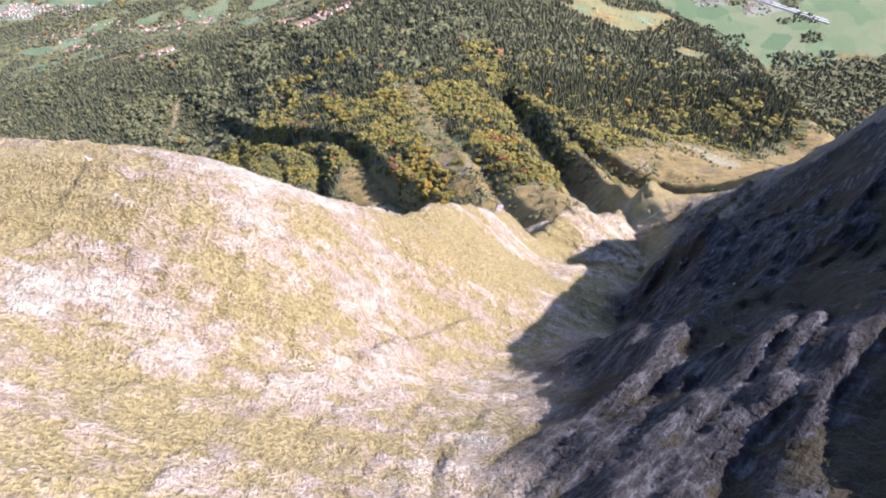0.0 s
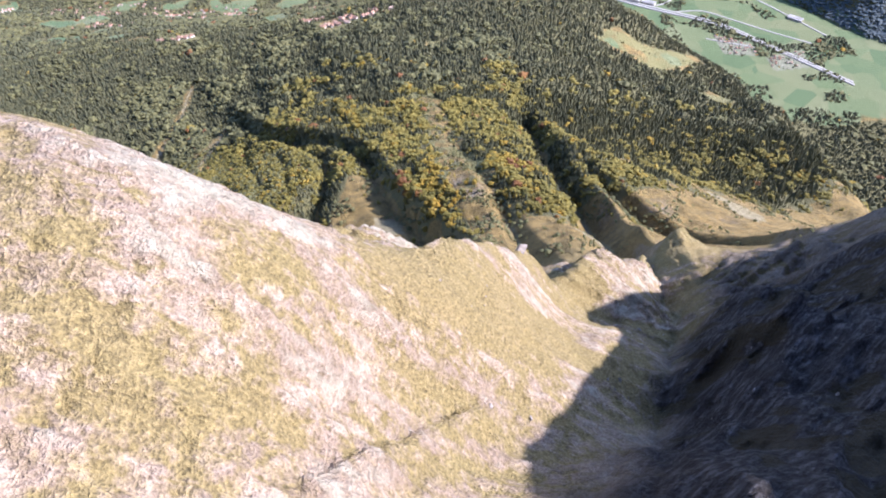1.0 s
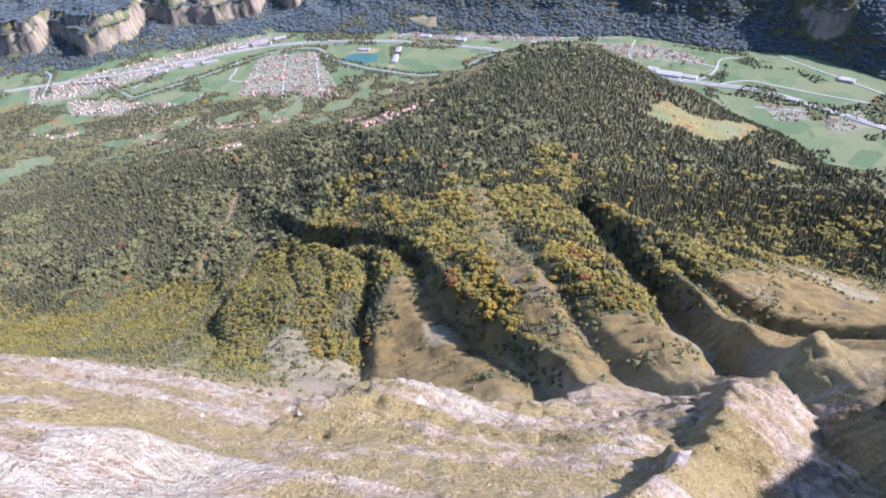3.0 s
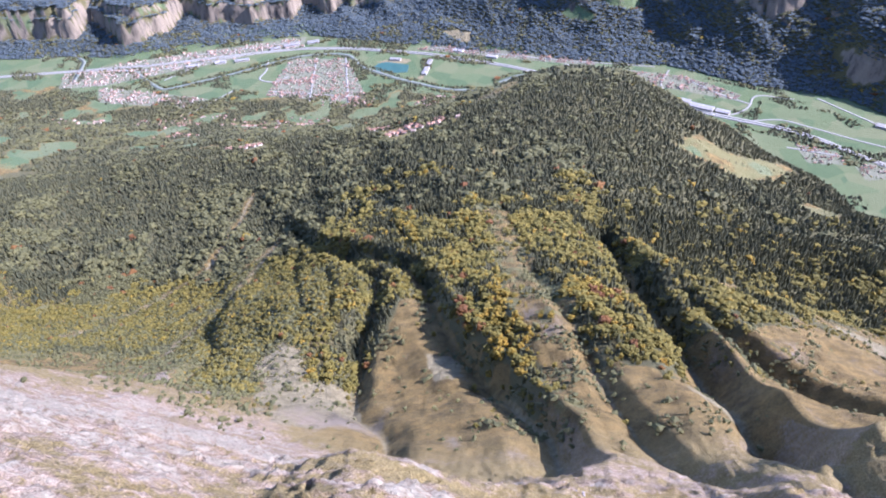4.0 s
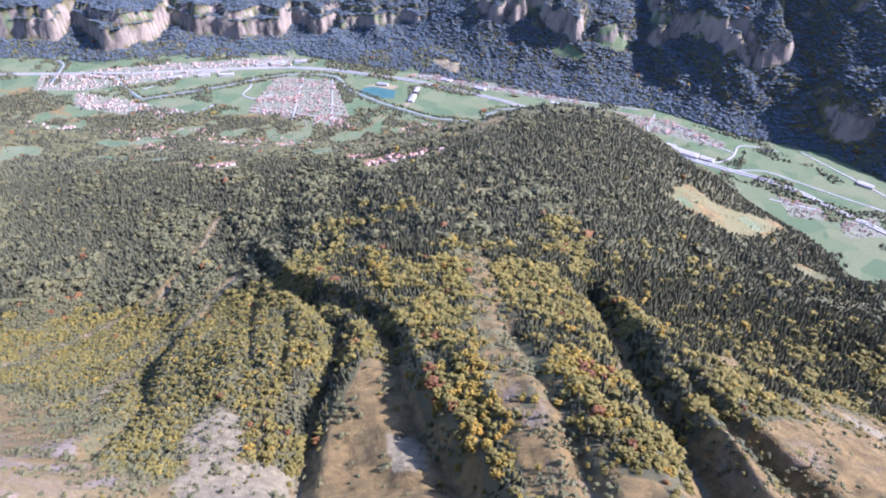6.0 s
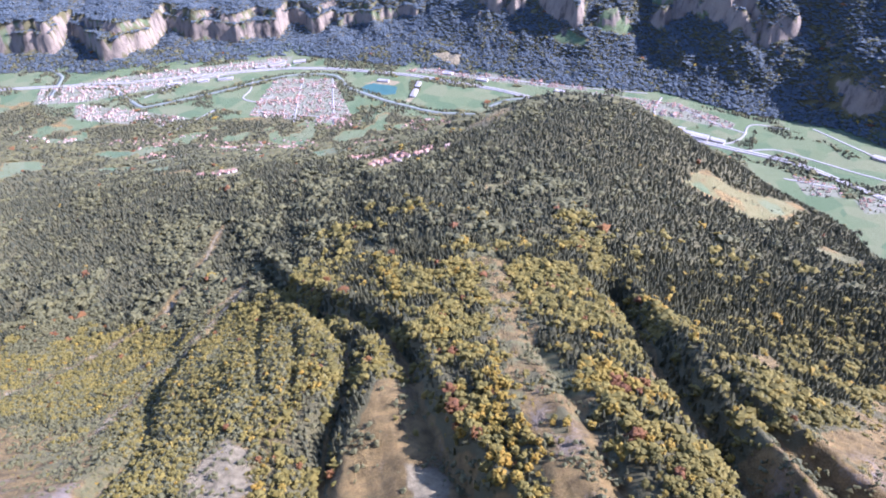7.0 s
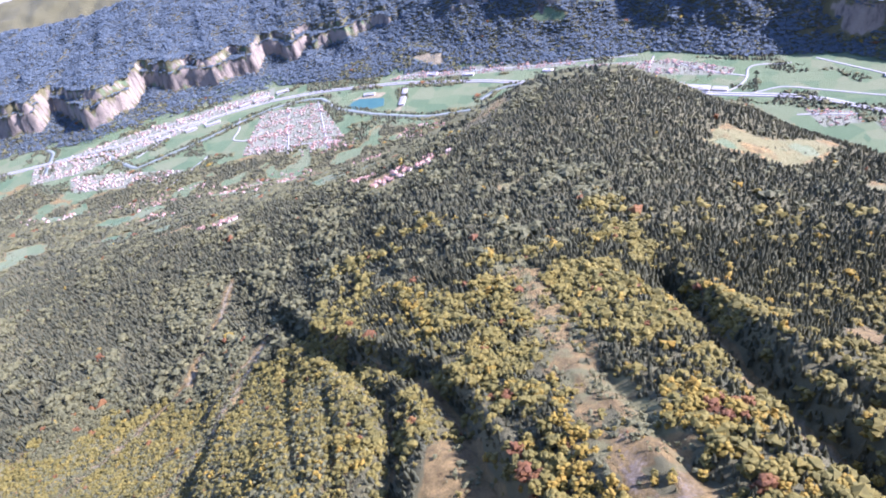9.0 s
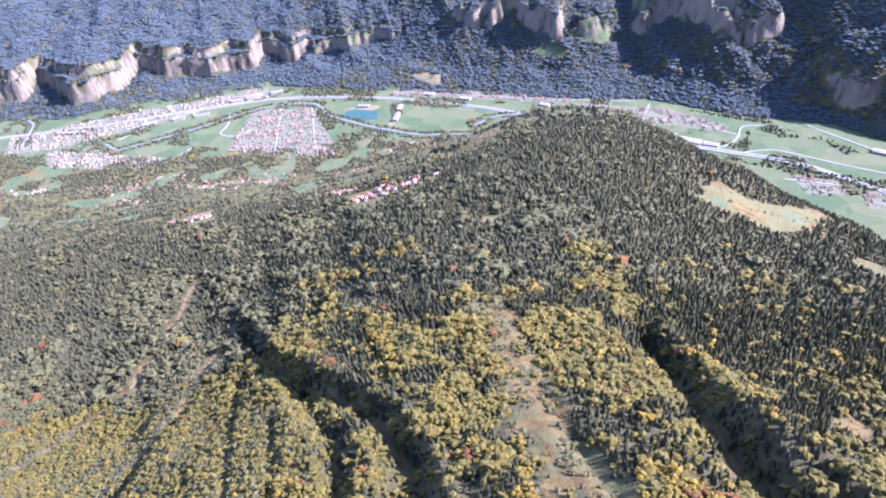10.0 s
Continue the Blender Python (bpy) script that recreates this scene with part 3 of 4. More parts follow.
def ground_material():
    m, t, b = material("mountain_ground", 0.95)
    masks = []
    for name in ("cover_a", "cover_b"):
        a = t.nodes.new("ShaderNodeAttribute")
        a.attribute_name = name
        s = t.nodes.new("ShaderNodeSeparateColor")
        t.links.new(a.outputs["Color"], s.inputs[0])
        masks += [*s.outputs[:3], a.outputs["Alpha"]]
    rock, gravel, wood, shade_mask, field, dry, town, turf = masks
    big, mid, fine, grit = tex(t, 40), tex(t, 7, 5), tex(t, 1.6, 5, 0.7), tex(t, 0.5, 3, 0.7)
    beds = tex(t, 2.2, 4, 0.65, ((0.35, 1.0, 2.6), (0.25, 0.2, 0.5)))
    rills = tex(t, 4.5, 5, 0.7, ((1.0, 0.3, 0.5), (0, 0, 0.15)))
    plates = t.nodes.new("ShaderNodeMapping")
    plates.inputs["Scale"].default_value, plates.inputs["Rotation"].default_value = (0.2, 0.34, 0.1), (0, 0, 0.3)
    t.links.new(t.nodes.new("ShaderNodeNewGeometry").outputs["Position"], plates.inputs["Vector"])
    seams, tones = node(t, "ShaderNodeTexVoronoi", Scale=1.0, Randomness=0.75), node(t, "ShaderNodeTexVoronoi", Scale=1.0, Randomness=0.75)
    seams.feature = "DISTANCE_TO_EDGE"
    for v in (seams, tones):
        t.links.new(plates.outputs[0], v.inputs["Vector"])
    tone = t.nodes.new("ShaderNodeSeparateColor")
    t.links.new(tones.outputs["Color"], tone.inputs[0])
    slab = maths(t, "MULTIPLY", maths(t, "SUBTRACT", 1.0, turf), maths(t, "SUBTRACT", 1.0, shade_mask))
    seam = maths(t, "MULTIPLY", maths(t, "MULTIPLY", slab, ramp(t, tex(t, 11, 3), [(0.42, (0, 0, 0)), (0.6, (1, 1, 1))])), ramp(t, maths(t, "MULTIPLY_ADD", fine, 0.16, seams.outputs["Distance"]), [(0.075, (1, 1, 1)), (0.17, (0, 0, 0))]))
    bare = maths(t, "MULTIPLY_ADD", seam, -0.30, rock)
    grass = mixed(t, mid, ramp(t, big, [(0.3, (0.34, 0.25, 0.095)), (0.7, (0.29, 0.228, 0.078))]), ramp(t, fine, [(0.3, (0.20, 0.148, 0.056)), (0.7, (0.43, 0.325, 0.145))]))
    sward = mixed(t, rills, ramp(t, mid, [(0.3, (0.20, 0.142, 0.052)), (0.7, (0.30, 0.21, 0.078))]), ramp(t, fine, [(0.3, (0.15, 0.115, 0.040)), (0.55, (0.28, 0.20, 0.072)), (0.85, (0.38, 0.30, 0.16))]))
    sward = mixed(t, 1.0, sward, ramp(t, tex(t, 14, 5, 0.65), [(0.35, (0.54, 0.52, 0.45)), (0.5, (0.88, 0.86, 0.74)), (0.66, (1.12, 1.03, 0.88))]), "MULTIPLY")
    grass = mixed(t, turf, grass, sward)
    stone = mixed(t, beds, ramp(t, mid, [(0.3, (0.285, 0.205, 0.130)), (0.7, (0.350, 0.262, 0.172))]), ramp(t, fine, [(0.32, (0.17, 0.125, 0.078)), (0.5, (0.30, 0.226, 0.148)), (0.68, (0.41, 0.33, 0.238))]))
    stone = mixed(t, 1.0, stone, ramp(t, grit, [(0.34, (0.58, 0.56, 0.54)), (0.5, (0.92, 0.915, 0.91)), (0.64, (1.15, 1.15, 1.13))]), "MULTIPLY")
    stone = mixed(t, 1.0, stone, ramp(t, tone.outputs[0], [(0.0, (0.82, 0.80, 0.80)), (1.0, (1.14, 1.15, 1.17))]), "MULTIPLY")
    white = maths(t, "MULTIPLY", ramp(t, maths(t, "MULTIPLY_ADD", maths(t, "SUBTRACT", beds, 0.5), 0.5, bare), [(0.72, (0, 0, 0)), (0.98, (1, 1, 1))]), slab)
    stone = mixed(t, white, stone, ramp(t, fine, [(0.3, (0.18, 0.148, 0.092)), (0.48, (0.31, 0.266, 0.178)), (0.72, (0.44, 0.392, 0.275))]))
    grass = mixed(t, 1.0, grass, ramp(t, grit, [(0.36, (0.40, 0.40, 0.40)), (0.64, (0.92, 0.92, 0.90))]), "MULTIPLY")
    ledges = ramp(t, tex(t, 48, 6, 0.68, ((1.0, 1.0, 0.2), (0.0, 0.0, 0.0))), [(0.36, (0.35, 0.34, 0.33)), (0.48, (0.85, 0.80, 0.74)), (0.60, (1.05, 0.98, 0.88))])
    stone = mixed(t, turf, stone, mixed(t, 1.0, mixed(t, mid, (0.145, 0.124, 0.090), (0.245, 0.212, 0.155)), ledges, "MULTIPLY"))
    grain = t.nodes.new("ShaderNodeMapping")
    grain.vector_type = "TEXTURE"
    grain.inputs["Rotation"].default_value, grain.inputs["Scale"].default_value = (0, 0, 0.71), (5.0, 0.9, 1.6)
    t.links.new(t.nodes.new("ShaderNodeNewGeometry").outputs["Position"], grain.inputs["Vector"])
    streak = node(t, "ShaderNodeTexNoise", Scale=1.0, Detail=6.0, Roughness=0.68)
    t.links.new(grain.outputs[0], streak.inputs["Vector"])
    streak = streak.outputs["Fac"]
    # the wall's shade is put into its colours: much darker rock and grass
    stone = mixed(t, maths(t, "MULTIPLY", shade_mask, 0.96), stone, ramp(t, streak, [(0.42, (0.010, 0.009, 0.008)), (0.50, (0.026, 0.023, 0.021)), (0.58, (0.062, 0.057, 0.054)), (0.70, (0.125, 0.118, 0.112))]))
    grass = mixed(t, maths(t, "MULTIPLY", shade_mask, 0.9), grass, mixed(t, mid, (0.009, 0.007, 0.004), (0.022, 0.017, 0.009)))
    shingle = mixed(t, 1.0, ramp(t, grit, [(0.3, (0.13, 0.105, 0.054)), (0.7, (0.30, 0.25, 0.132))]), ramp(t, tex(t, 5, 5, 0.7), [(0.35, (0.6, 0.6, 0.58)), (0.65, (1.1, 1.1, 1.08))]), "MULTIPLY")
    litter = mixed(t, mid, (0.060, 0.058, 0.024), (0.115, 0.098, 0.036))
    cells = node(t, "ShaderNodeTexVoronoi", Scale=1 / 85, Randomness=0.8)
    t.links.new(t.nodes.new("ShaderNodeNewGeometry").outputs["Position"], cells.inputs["Vector"])
    plot = t.nodes.new("ShaderNodeSeparateColor")
    t.links.new(cells.outputs["Color"], plot.inputs[0])
    green = mixed(t, tex(t, 90, 3), (0.075, 0.108, 0.042), (0.112, 0.135, 0.058))
    green = mixed(t, 0.65, green, ramp(t, plot.outputs[0], [(0.0, (0.052, 0.085, 0.034)), (0.35, (0.088, 0.112, 0.046)), (0.7, (0.135, 0.132, 0.062)), (1.0, (0.075, 0.102, 0.038))]))
    hay = mixed(t, tex(t, 25, 4), ramp(t, fine, [(0.3, (0.112, 0.096, 0.036)), (0.7, (0.172, 0.140, 0.052))]), (0.110, 0.108, 0.036))
    plots = mixed(t, tex(t, 30, 5), (0.10, 0.125, 0.055), (0.20, 0.175, 0.13))
    col = mixed(t, edge(t, wood, mid, 0.6, 3), grass, litter)
    col = mixed(t, edge(t, dry, mid, 0.5, 4), col, hay)
    col = mixed(t, edge(t, field, mid, 0.3, 8), col, green)
    col = mixed(t, edge(t, town, mid, 0.6, 4), col, plots)
    col = mixed(t, edge(t, gravel, maths(t, "MULTIPLY_ADD", mid, 0.6, maths(t, "MULTIPLY", fine, 0.4)), 1.6, 2.5), col, shingle)
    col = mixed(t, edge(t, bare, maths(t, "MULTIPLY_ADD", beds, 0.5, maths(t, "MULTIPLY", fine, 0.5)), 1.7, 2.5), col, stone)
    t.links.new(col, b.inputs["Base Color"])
    h = maths(t, "ADD", maths(t, "MULTIPLY_ADD", seam, -0.10, maths(t, "MULTIPLY", beds, rock)), maths(t, "ADD", maths(t, "MULTIPLY_ADD", grit, 0.75, maths(t, "MULTIPLY", fine, 0.4)), maths(t, "MULTIPLY", rills, 0.5)))
    h = maths(t, "MULTIPLY_ADD", maths(t, "MULTIPLY", shade_mask, streak), 1.5, h)
    bumped(t, b, h, 1.0, 1.6)
    return m


# ---- the ground, one sheet ----
def mesh_of(name, verts, faces, mat=None, flat=False):
    """A mesh from arrays: verts n x 3; faces: one array of n x 3 or n x 4."""
    me = bpy.data.meshes.new(name)
    verts, faces = np.asarray(verts, np.float32), np.asarray(faces, np.int32)
    k = faces.shape[1]
    me.vertices.add(len(verts))
    me.vertices.foreach_set("co", verts.ravel())
    me.loops.add(faces.size)
    me.loops.foreach_set("vertex_index", faces.ravel())
    me.polygons.add(len(faces))
    me.polygons.foreach_set("loop_start", np.arange(0, faces.size, k, dtype=np.int32))
    me.polygons.foreach_set("use_smooth", np.full(len(faces), not flat))
    me.update(calc_edges=True)
    if mat:
        me.materials.append(mat)
    return me


def ground_sheet():
    r = np.r_[np.arange(120, 250, 3.0), np.arange(250, 290, 1.0), np.arange(290, 445, 0.8), np.arange(445, 500, 1.0), 500 * np.exp(np.arange(0, math.log(3300 / 500), 0.0068)), np.arange(3310, 5000, 11.0), np.arange(5000, 6700, 45.0)]
    a = np.r_[np.linspace(-1.45, -0.8, 45)[:-1], np.linspace(-0.8, -0.36, 100)[:-1], np.linspace(-0.36, 0.36, 310), np.linspace(0.36, 0.8, 100)[1:], np.linspace(0.8, 1.45, 45)[1:]]
    rr, aa = np.meshgrid(r, a, indexing="ij")
    x, y = (rr * np.sin(aa)).ravel(), (rr * np.cos(aa) - 260).ravel()
    steep = slope_of(x, y)
    wood, gravel = woods_at(x, y), gravel_at(x, y)
    relief, bare = rock_relief(x, y)
    near = smooth(335, 240, y + 40 * fbm(x, y, 60, 3, 73) - 70 * smooth(-60, -150, x))
    crag = smooth(1.15, 1.6, steep + 0.45 * fbm(x, y, 45, 4, 77) - smooth(1800, 2200, y) * (0.55 + 1.0 * fbm(x, y * 0.6, 75, 5, 113)))
    rock = np.maximum(near * bare, crag * np.maximum(0.5 * smooth(430, 330, y) * smooth(120, 260, y), smooth(1500, 2000, y)))
    fan = smooth(250, 330, y) * smooth(560, 430, y) * (1 - smooth(0.1, 0.4, wood))
    rock = np.maximum(rock, fan * np.clip(0.10 + 0.5 * fbm(x, y * 0.5, 16, 4, 84) + 0.25 * fbm(x, y, 60, 2, 85), 0, 0.8))
    z = land(x, y) + relief + (2.0 * fbm(x, y, 22, 6, 79) + 1.0 * (ridged(x + 3 * fbm(x, y, 25, 2, 88), y * 0.35, 8, 4, 80) - 0.6)) * smooth(200, 380, y) * smooth(1600, 900, y)
    zones = np.zeros((6, len(x)))
    zones[0], zones[1], zones[2] = rock, gravel, smooth(0.15, 0.6, wood) * (1 - 0.85 * low_scrub(x, y))
    zones[2] = np.maximum(zones[2], 0.9 * smooth(10, 60, y - np.interp(x, *np.array(FOOT, float).T)))
    zones[4] = 0.6 * low_scrub(x, y) * smooth(0.1, 0.4, wood)
    ride, _ = line_distance(x, y, RIDE)
    zones[4] = np.maximum(zones[4], 0.42 * smooth(34, 16, ride) * smooth(400, 500, y) + 0.5 * fbm(x, y, 18, 3, 109) * smooth(34, 16, ride))
    low = smooth(60, 25, z) * past_woods(x, y)
    zones[3] = low * (0.6 + 0.4 * smooth(-0.3, 0.2, fbm(x, y, 200, 3, 81)))
    for area in FIELDS:
        zones[3] = np.maximum(zones[3], smooth(-6, 6, area_edge(x, y, area)))
    for area in CLEARINGS[1:]:
        zones[4] = np.maximum(zones[4], smooth(-8, 8, area_edge(x, y, area)) * (0.6 + 0.6 * fbm(x, y, 45, 3, 82)))
    for area in CLEARINGS[1:5]:
        zones[3] = np.maximum(zones[3], smooth(-8, 8, area_edge(x, y, area)) * (0.36 + 0.7 * fbm(x, y, 70, 3, 86)))
    zones[3] = np.maximum(zones[3], 0.7 * smooth(1350, 1700, y) * (1 - wood) * smooth(1500, 1000, x) * (1 - low))
    zones[4] = np.maximum(zones[4], 0.35 * smooth(1350, 1700, y) * (1 - wood) * (1 - low) * smooth(0.0, 0.3, fbm(x, y, 120, 3, 83)))
    for area in TOWNS:
        zones[5] = np.maximum(zones[5], smooth(-10, 10, area_edge(x, y, area)))
    # where the ground colour is darkened to stand for the wall's shade
    wall_shade = in_wall(x, y, 9) * smooth(420, 300, y) * (1 - 0.4 * smooth(160, 190, y))
    n, k = len(r), len(a)
    i = (np.arange(n - 1)[:, None] * k + np.arange(k - 1)[None]).ravel()
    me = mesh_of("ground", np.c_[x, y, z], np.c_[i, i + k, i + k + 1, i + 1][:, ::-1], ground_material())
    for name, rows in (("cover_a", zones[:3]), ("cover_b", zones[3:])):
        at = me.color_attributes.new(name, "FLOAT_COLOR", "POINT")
        at.data.foreach_set("color", np.c_[rows.T, wall_shade if name == "cover_a" else smooth(250, 340, y - 60 * smooth(-60, -150, x))].astype(np.float32).ravel())
    return tagged(new("ground", me), "steep rocky mountainside running down to a flat green valley", "ground", kind="structure")


ground_sheet()


# ---- trees ----
def leaf_material(name, stops, rough=0.75, grain=0.8):
    m, t, b = material(name, rough)
    g = t.nodes.new("ShaderNodeNewGeometry")
    o = t.nodes.new("ShaderNodeObjectInfo")
    clumps = maths(t, "FRACT", maths(t, "ADD", g.outputs["Random Per Island"], o.outputs["Random"]))
    stand_tone = maths(t, "MULTIPLY_ADD", maths(t, "SUBTRACT", tex(t, 26, 2), 0.5), 2.2, 0.5)
    pick = maths(t, "ADD", maths(t, "MULTIPLY", clumps, 0.32), maths(t, "MULTIPLY_ADD", stand_tone, 0.55, 0.07))
    col = ramp(t, pick, stops)
    speck = tex(t, grain, 3, 0.7)
    col = mixed(t, 1.0, col, ramp(t, speck, [(0.3, (0.72, 0.73, 0.72)), (0.7, (1.17, 1.16, 1.12))]), "MULTIPLY")
    t.links.new(col, b.inputs["Base Color"])
    bumped(t, b, speck, 0.7, 0.5)
    # light shines through leaves
    thin = t.nodes.new("ShaderNodeBsdfTranslucent")
    t.links.new(col, thin.inputs["Color"])
    both = t.nodes.new("ShaderNodeMixShader")
    both.inputs[0].default_value = 0.45
    t.links.new(b.outputs[0], both.inputs[1])
    t.links.new(thin.outputs[0], both.inputs[2])
    t.links.new(both.outputs[0], t.nodes["Material Output"].inputs["Surface"])
    return m


def bark_material():
    m, t, b = material("bark", 0.95)
    t.links.new(ramp(t, tex(t, 0.3, 4, 0.7, ((1, 1, 0.2), (0, 0, 0))), [(0.3, (0.05, 0.038, 0.028)), (0.7, (0.14, 0.11, 0.085))]), b.inputs["Base Color"])
    return m


BARK = bark_material()
NEEDLES = leaf_material("conifer_needles", [(0.1, (0.060, 0.066, 0.037)), (0.5, (0.090, 0.090, 0.044)), (0.9, (0.130, 0.122, 0.052))])
LEAVES = leaf_material("green_leaves", [(0.1, (0.122, 0.110, 0.029)), (0.5, (0.190, 0.157, 0.034)), (0.9, (0.265, 0.202, 0.039))])
GOLD = leaf_material("autumn_gold_leaves", [(0.1, (0.20, 0.158, 0.030)), (0.5, (0.28, 0.200, 0.029)), (0.9, (0.36, 0.215, 0.026))])
RUST = leaf_material("autumn_rust_leaves", [(0.0, (0.13, 0.062, 0.028)), (0.5, (0.20, 0.092, 0.030)), (1.0, (0.26, 0.145, 0.034))])
LOW_LEAVES = leaf_material("summer_green_leaves", [(0.1, (0.100, 0.101, 0.044)), (0.5, (0.142, 0.135, 0.055)), (0.9, (0.192, 0.174, 0.064))])
# bluer and paler than NEEDLES: distance haze put into the foliage colour
HAZE_NEEDLES = leaf_material("haze_blue_needles", [(0.1, (0.085, 0.110, 0.118)), (0.5, (0.112, 0.138, 0.138)), (0.9, (0.145, 0.162, 0.148))])

_p = (1 + 5 ** 0.5) / 2
BALL_V = np.array([(-1, _p, 0), (1, _p, 0), (-1, -_p, 0), (1, -_p, 0), (0, -1, _p), (0, 1, _p), (0, -1, -_p), (0, 1, -_p), (_p, 0, -1), (_p, 0, 1), (-_p, 0, -1), (-_p, 0, 1)])
BALL_V = BALL_V / np.linalg.norm(BALL_V[0])
BALL_F = np.array([(0, 11, 5), (0, 5, 1), (0, 1, 7), (0, 7, 10), (0, 10, 11), (1, 5, 9), (5, 11, 4), (11, 10, 2), (10, 7, 6), (7, 1, 8),
                   (3, 9, 4), (3, 4, 2), (3, 2, 6), (3, 6, 8), (3, 8, 9), (4, 9, 5), (2, 4, 11), (6, 2, 10), (8, 6, 7), (9, 8, 1)])


SPIKE_V = np.array([(1, 0, 0), (-1, 0, 0), (0, 1, 0), (0, -1, 0), (0, 0, 1), (0, 0, -1)], float)
SPIKE_F = np.array([(0, 2, 4), (2, 1, 4), (1, 3, 4), (3, 0, 4), (2, 0, 5), (1, 2, 5), (3, 1, 5), (0, 3, 5)])


def joined(shapes):
    verts, faces, n = [], [], 0
    for v, f in shapes:
        verts.append(v), faces.append(f + n)
        n += len(v)
    return np.concatenate(verts), np.concatenate(faces)


def clump(rng, at, size, squash=0.85, fine=False):
    base, faces = (BALL_V, BALL_F) if fine else (SPIKE_V * 1.15, SPIKE_F)
    v = base * rng.uniform(0.5, 1.45, (len(base), 1)) * size
    turn = np.array(Euler(rng.uniform(0, 6.28, 3)).to_matrix())
    return (v @ turn.T) * (1, 1, squash) + at, faces


def leafy_crown(rng, clumps, wide=0.40, low=0.15, fine=False):
    """A crown one metre high, of uneven clumps of leaves with gaps between them."""
    if clumps == 1:
        return clump(rng, (0, 0, 0.5), 0.46, 1.0)
    shapes = []
    for k in range(clumps):
        h = low + (0.92 - low) * (k + 0.5) / clumps + rng.uniform(-0.08, 0.08)
        reach = wide * math.sqrt(max(0.04, 1 - ((h - 0.45) / 0.52) ** 2)) * rng.uniform(0.35, 0.95)
        a = k * 2.4 + rng.uniform(-0.6, 0.6)
        shapes.append(clump(rng, (reach * math.cos(a), reach * math.sin(a), h), wide * rng.uniform(0.75, 1.25) * 1.5 / clumps ** 0.5, 0.85, fine))
    return joined(shapes)


def conifer_crown(rng, tiers, sides, wide=0.25):
    """A crown one metre high, of drooping, ragged tiers of branches."""
    shapes = []
    for k in range(tiers):
        base, top = 0.08 + 0.8 * k / tiers, min(1.0, 0.08 + 0.8 * (k + 1) / tiers + 0.22)
        r = wide * (1 - 0.82 * k / tiers)
        a = np.arange(sides) * 2 * math.pi / sides + rng.uniform(0, 6)
        rr = r * rng.uniform(0.6, 1.2, sides)
        ring = np.c_[rr * np.cos(a), rr * np.sin(a), np.full(sides, base) + rng.uniform(-0.04, 0.03, sides)]
        v = np.r_[ring, [(0, 0, top)], [(0, 0, base + 0.06)]]
        i = np.arange(sides)
        j = (i + 1) % sides
        shapes.append((v, np.r_[np.c_[i, j, np.full(sides, sides)], np.c_[j, i, np.full(sides, sides + 1)]] if tiers > 2 else np.c_[i, j, np.full(sides, sides)]))
    return joined(shapes)


def trunk_mesh(name, height, foot):
    a = np.arange(6) * math.pi / 3
    rings = [np.c_[foot * k * np.cos(a), foot * k * np.sin(a), np.full(6, h)] for h, k in ((-1.0, 1.3), (0.2, 1.0), (0.5 * height, 0.6), (0.8 * height, 0.22))]
    i = np.arange(6)
    j = (i + 1) % 6
    return mesh_of(name, np.concatenate(rings), np.concatenate([np.c_[i + 6 * k, j + 6 * k, j + 6 * k + 6, i + 6 * k + 6] for k in range(3)]), BARK)


def planted(name, spots, crowns, mat, label):
    """Very many trees in one mesh. spots: x, y, z, height, breadth."""
    if not len(spots):
        return
    verts, faces, n = [], [], 0
    for k, (v, f) in enumerate(crowns):
        s = spots[k::len(crowns)]
        a = RNG.uniform(0, 2 * math.pi, len(s))
        c, d = np.cos(a)[:, None], np.sin(a)[:, None]
        w = (s[:, 3] * s[:, 4])[:, None]
        out = np.stack([(v[:, 0] * c - v[:, 1] * d) * w + s[:, :1], (v[:, 0] * d + v[:, 1] * c) * w + s[:, 1:2], v[:, 2] * s[:, 3:4] + s[:, 2:3]], -1)
        verts.append(out.reshape(-1, 3))
        faces.append((f[None] + n + len(v) * np.arange(len(s))[:, None, None]).reshape(-1, 3))
        n += out.shape[0] * out.shape[1]
    return tagged(new(name, mesh_of(name, np.concatenate(verts), np.concatenate(faces), mat, True)), label, "trees", kind="stuff")


def scattered(x0, x1, y0, y1, gap, wide=0.82):
    gx, gy = np.meshgrid(np.arange(x0, x1, gap), np.arange(y0, y1, gap), indexing="ij")
    x, y = gx.ravel() + RNG.uniform(-0.45, 0.45, gx.size) * gap, gy.ravel() + RNG.uniform(-0.45, 0.45, gx.size) * gap
    seen = (x < wide * (y + 30) + 60) & (-x < (wide + 0.2) * (y + 30) + 60)
    return x[seen], y[seen]


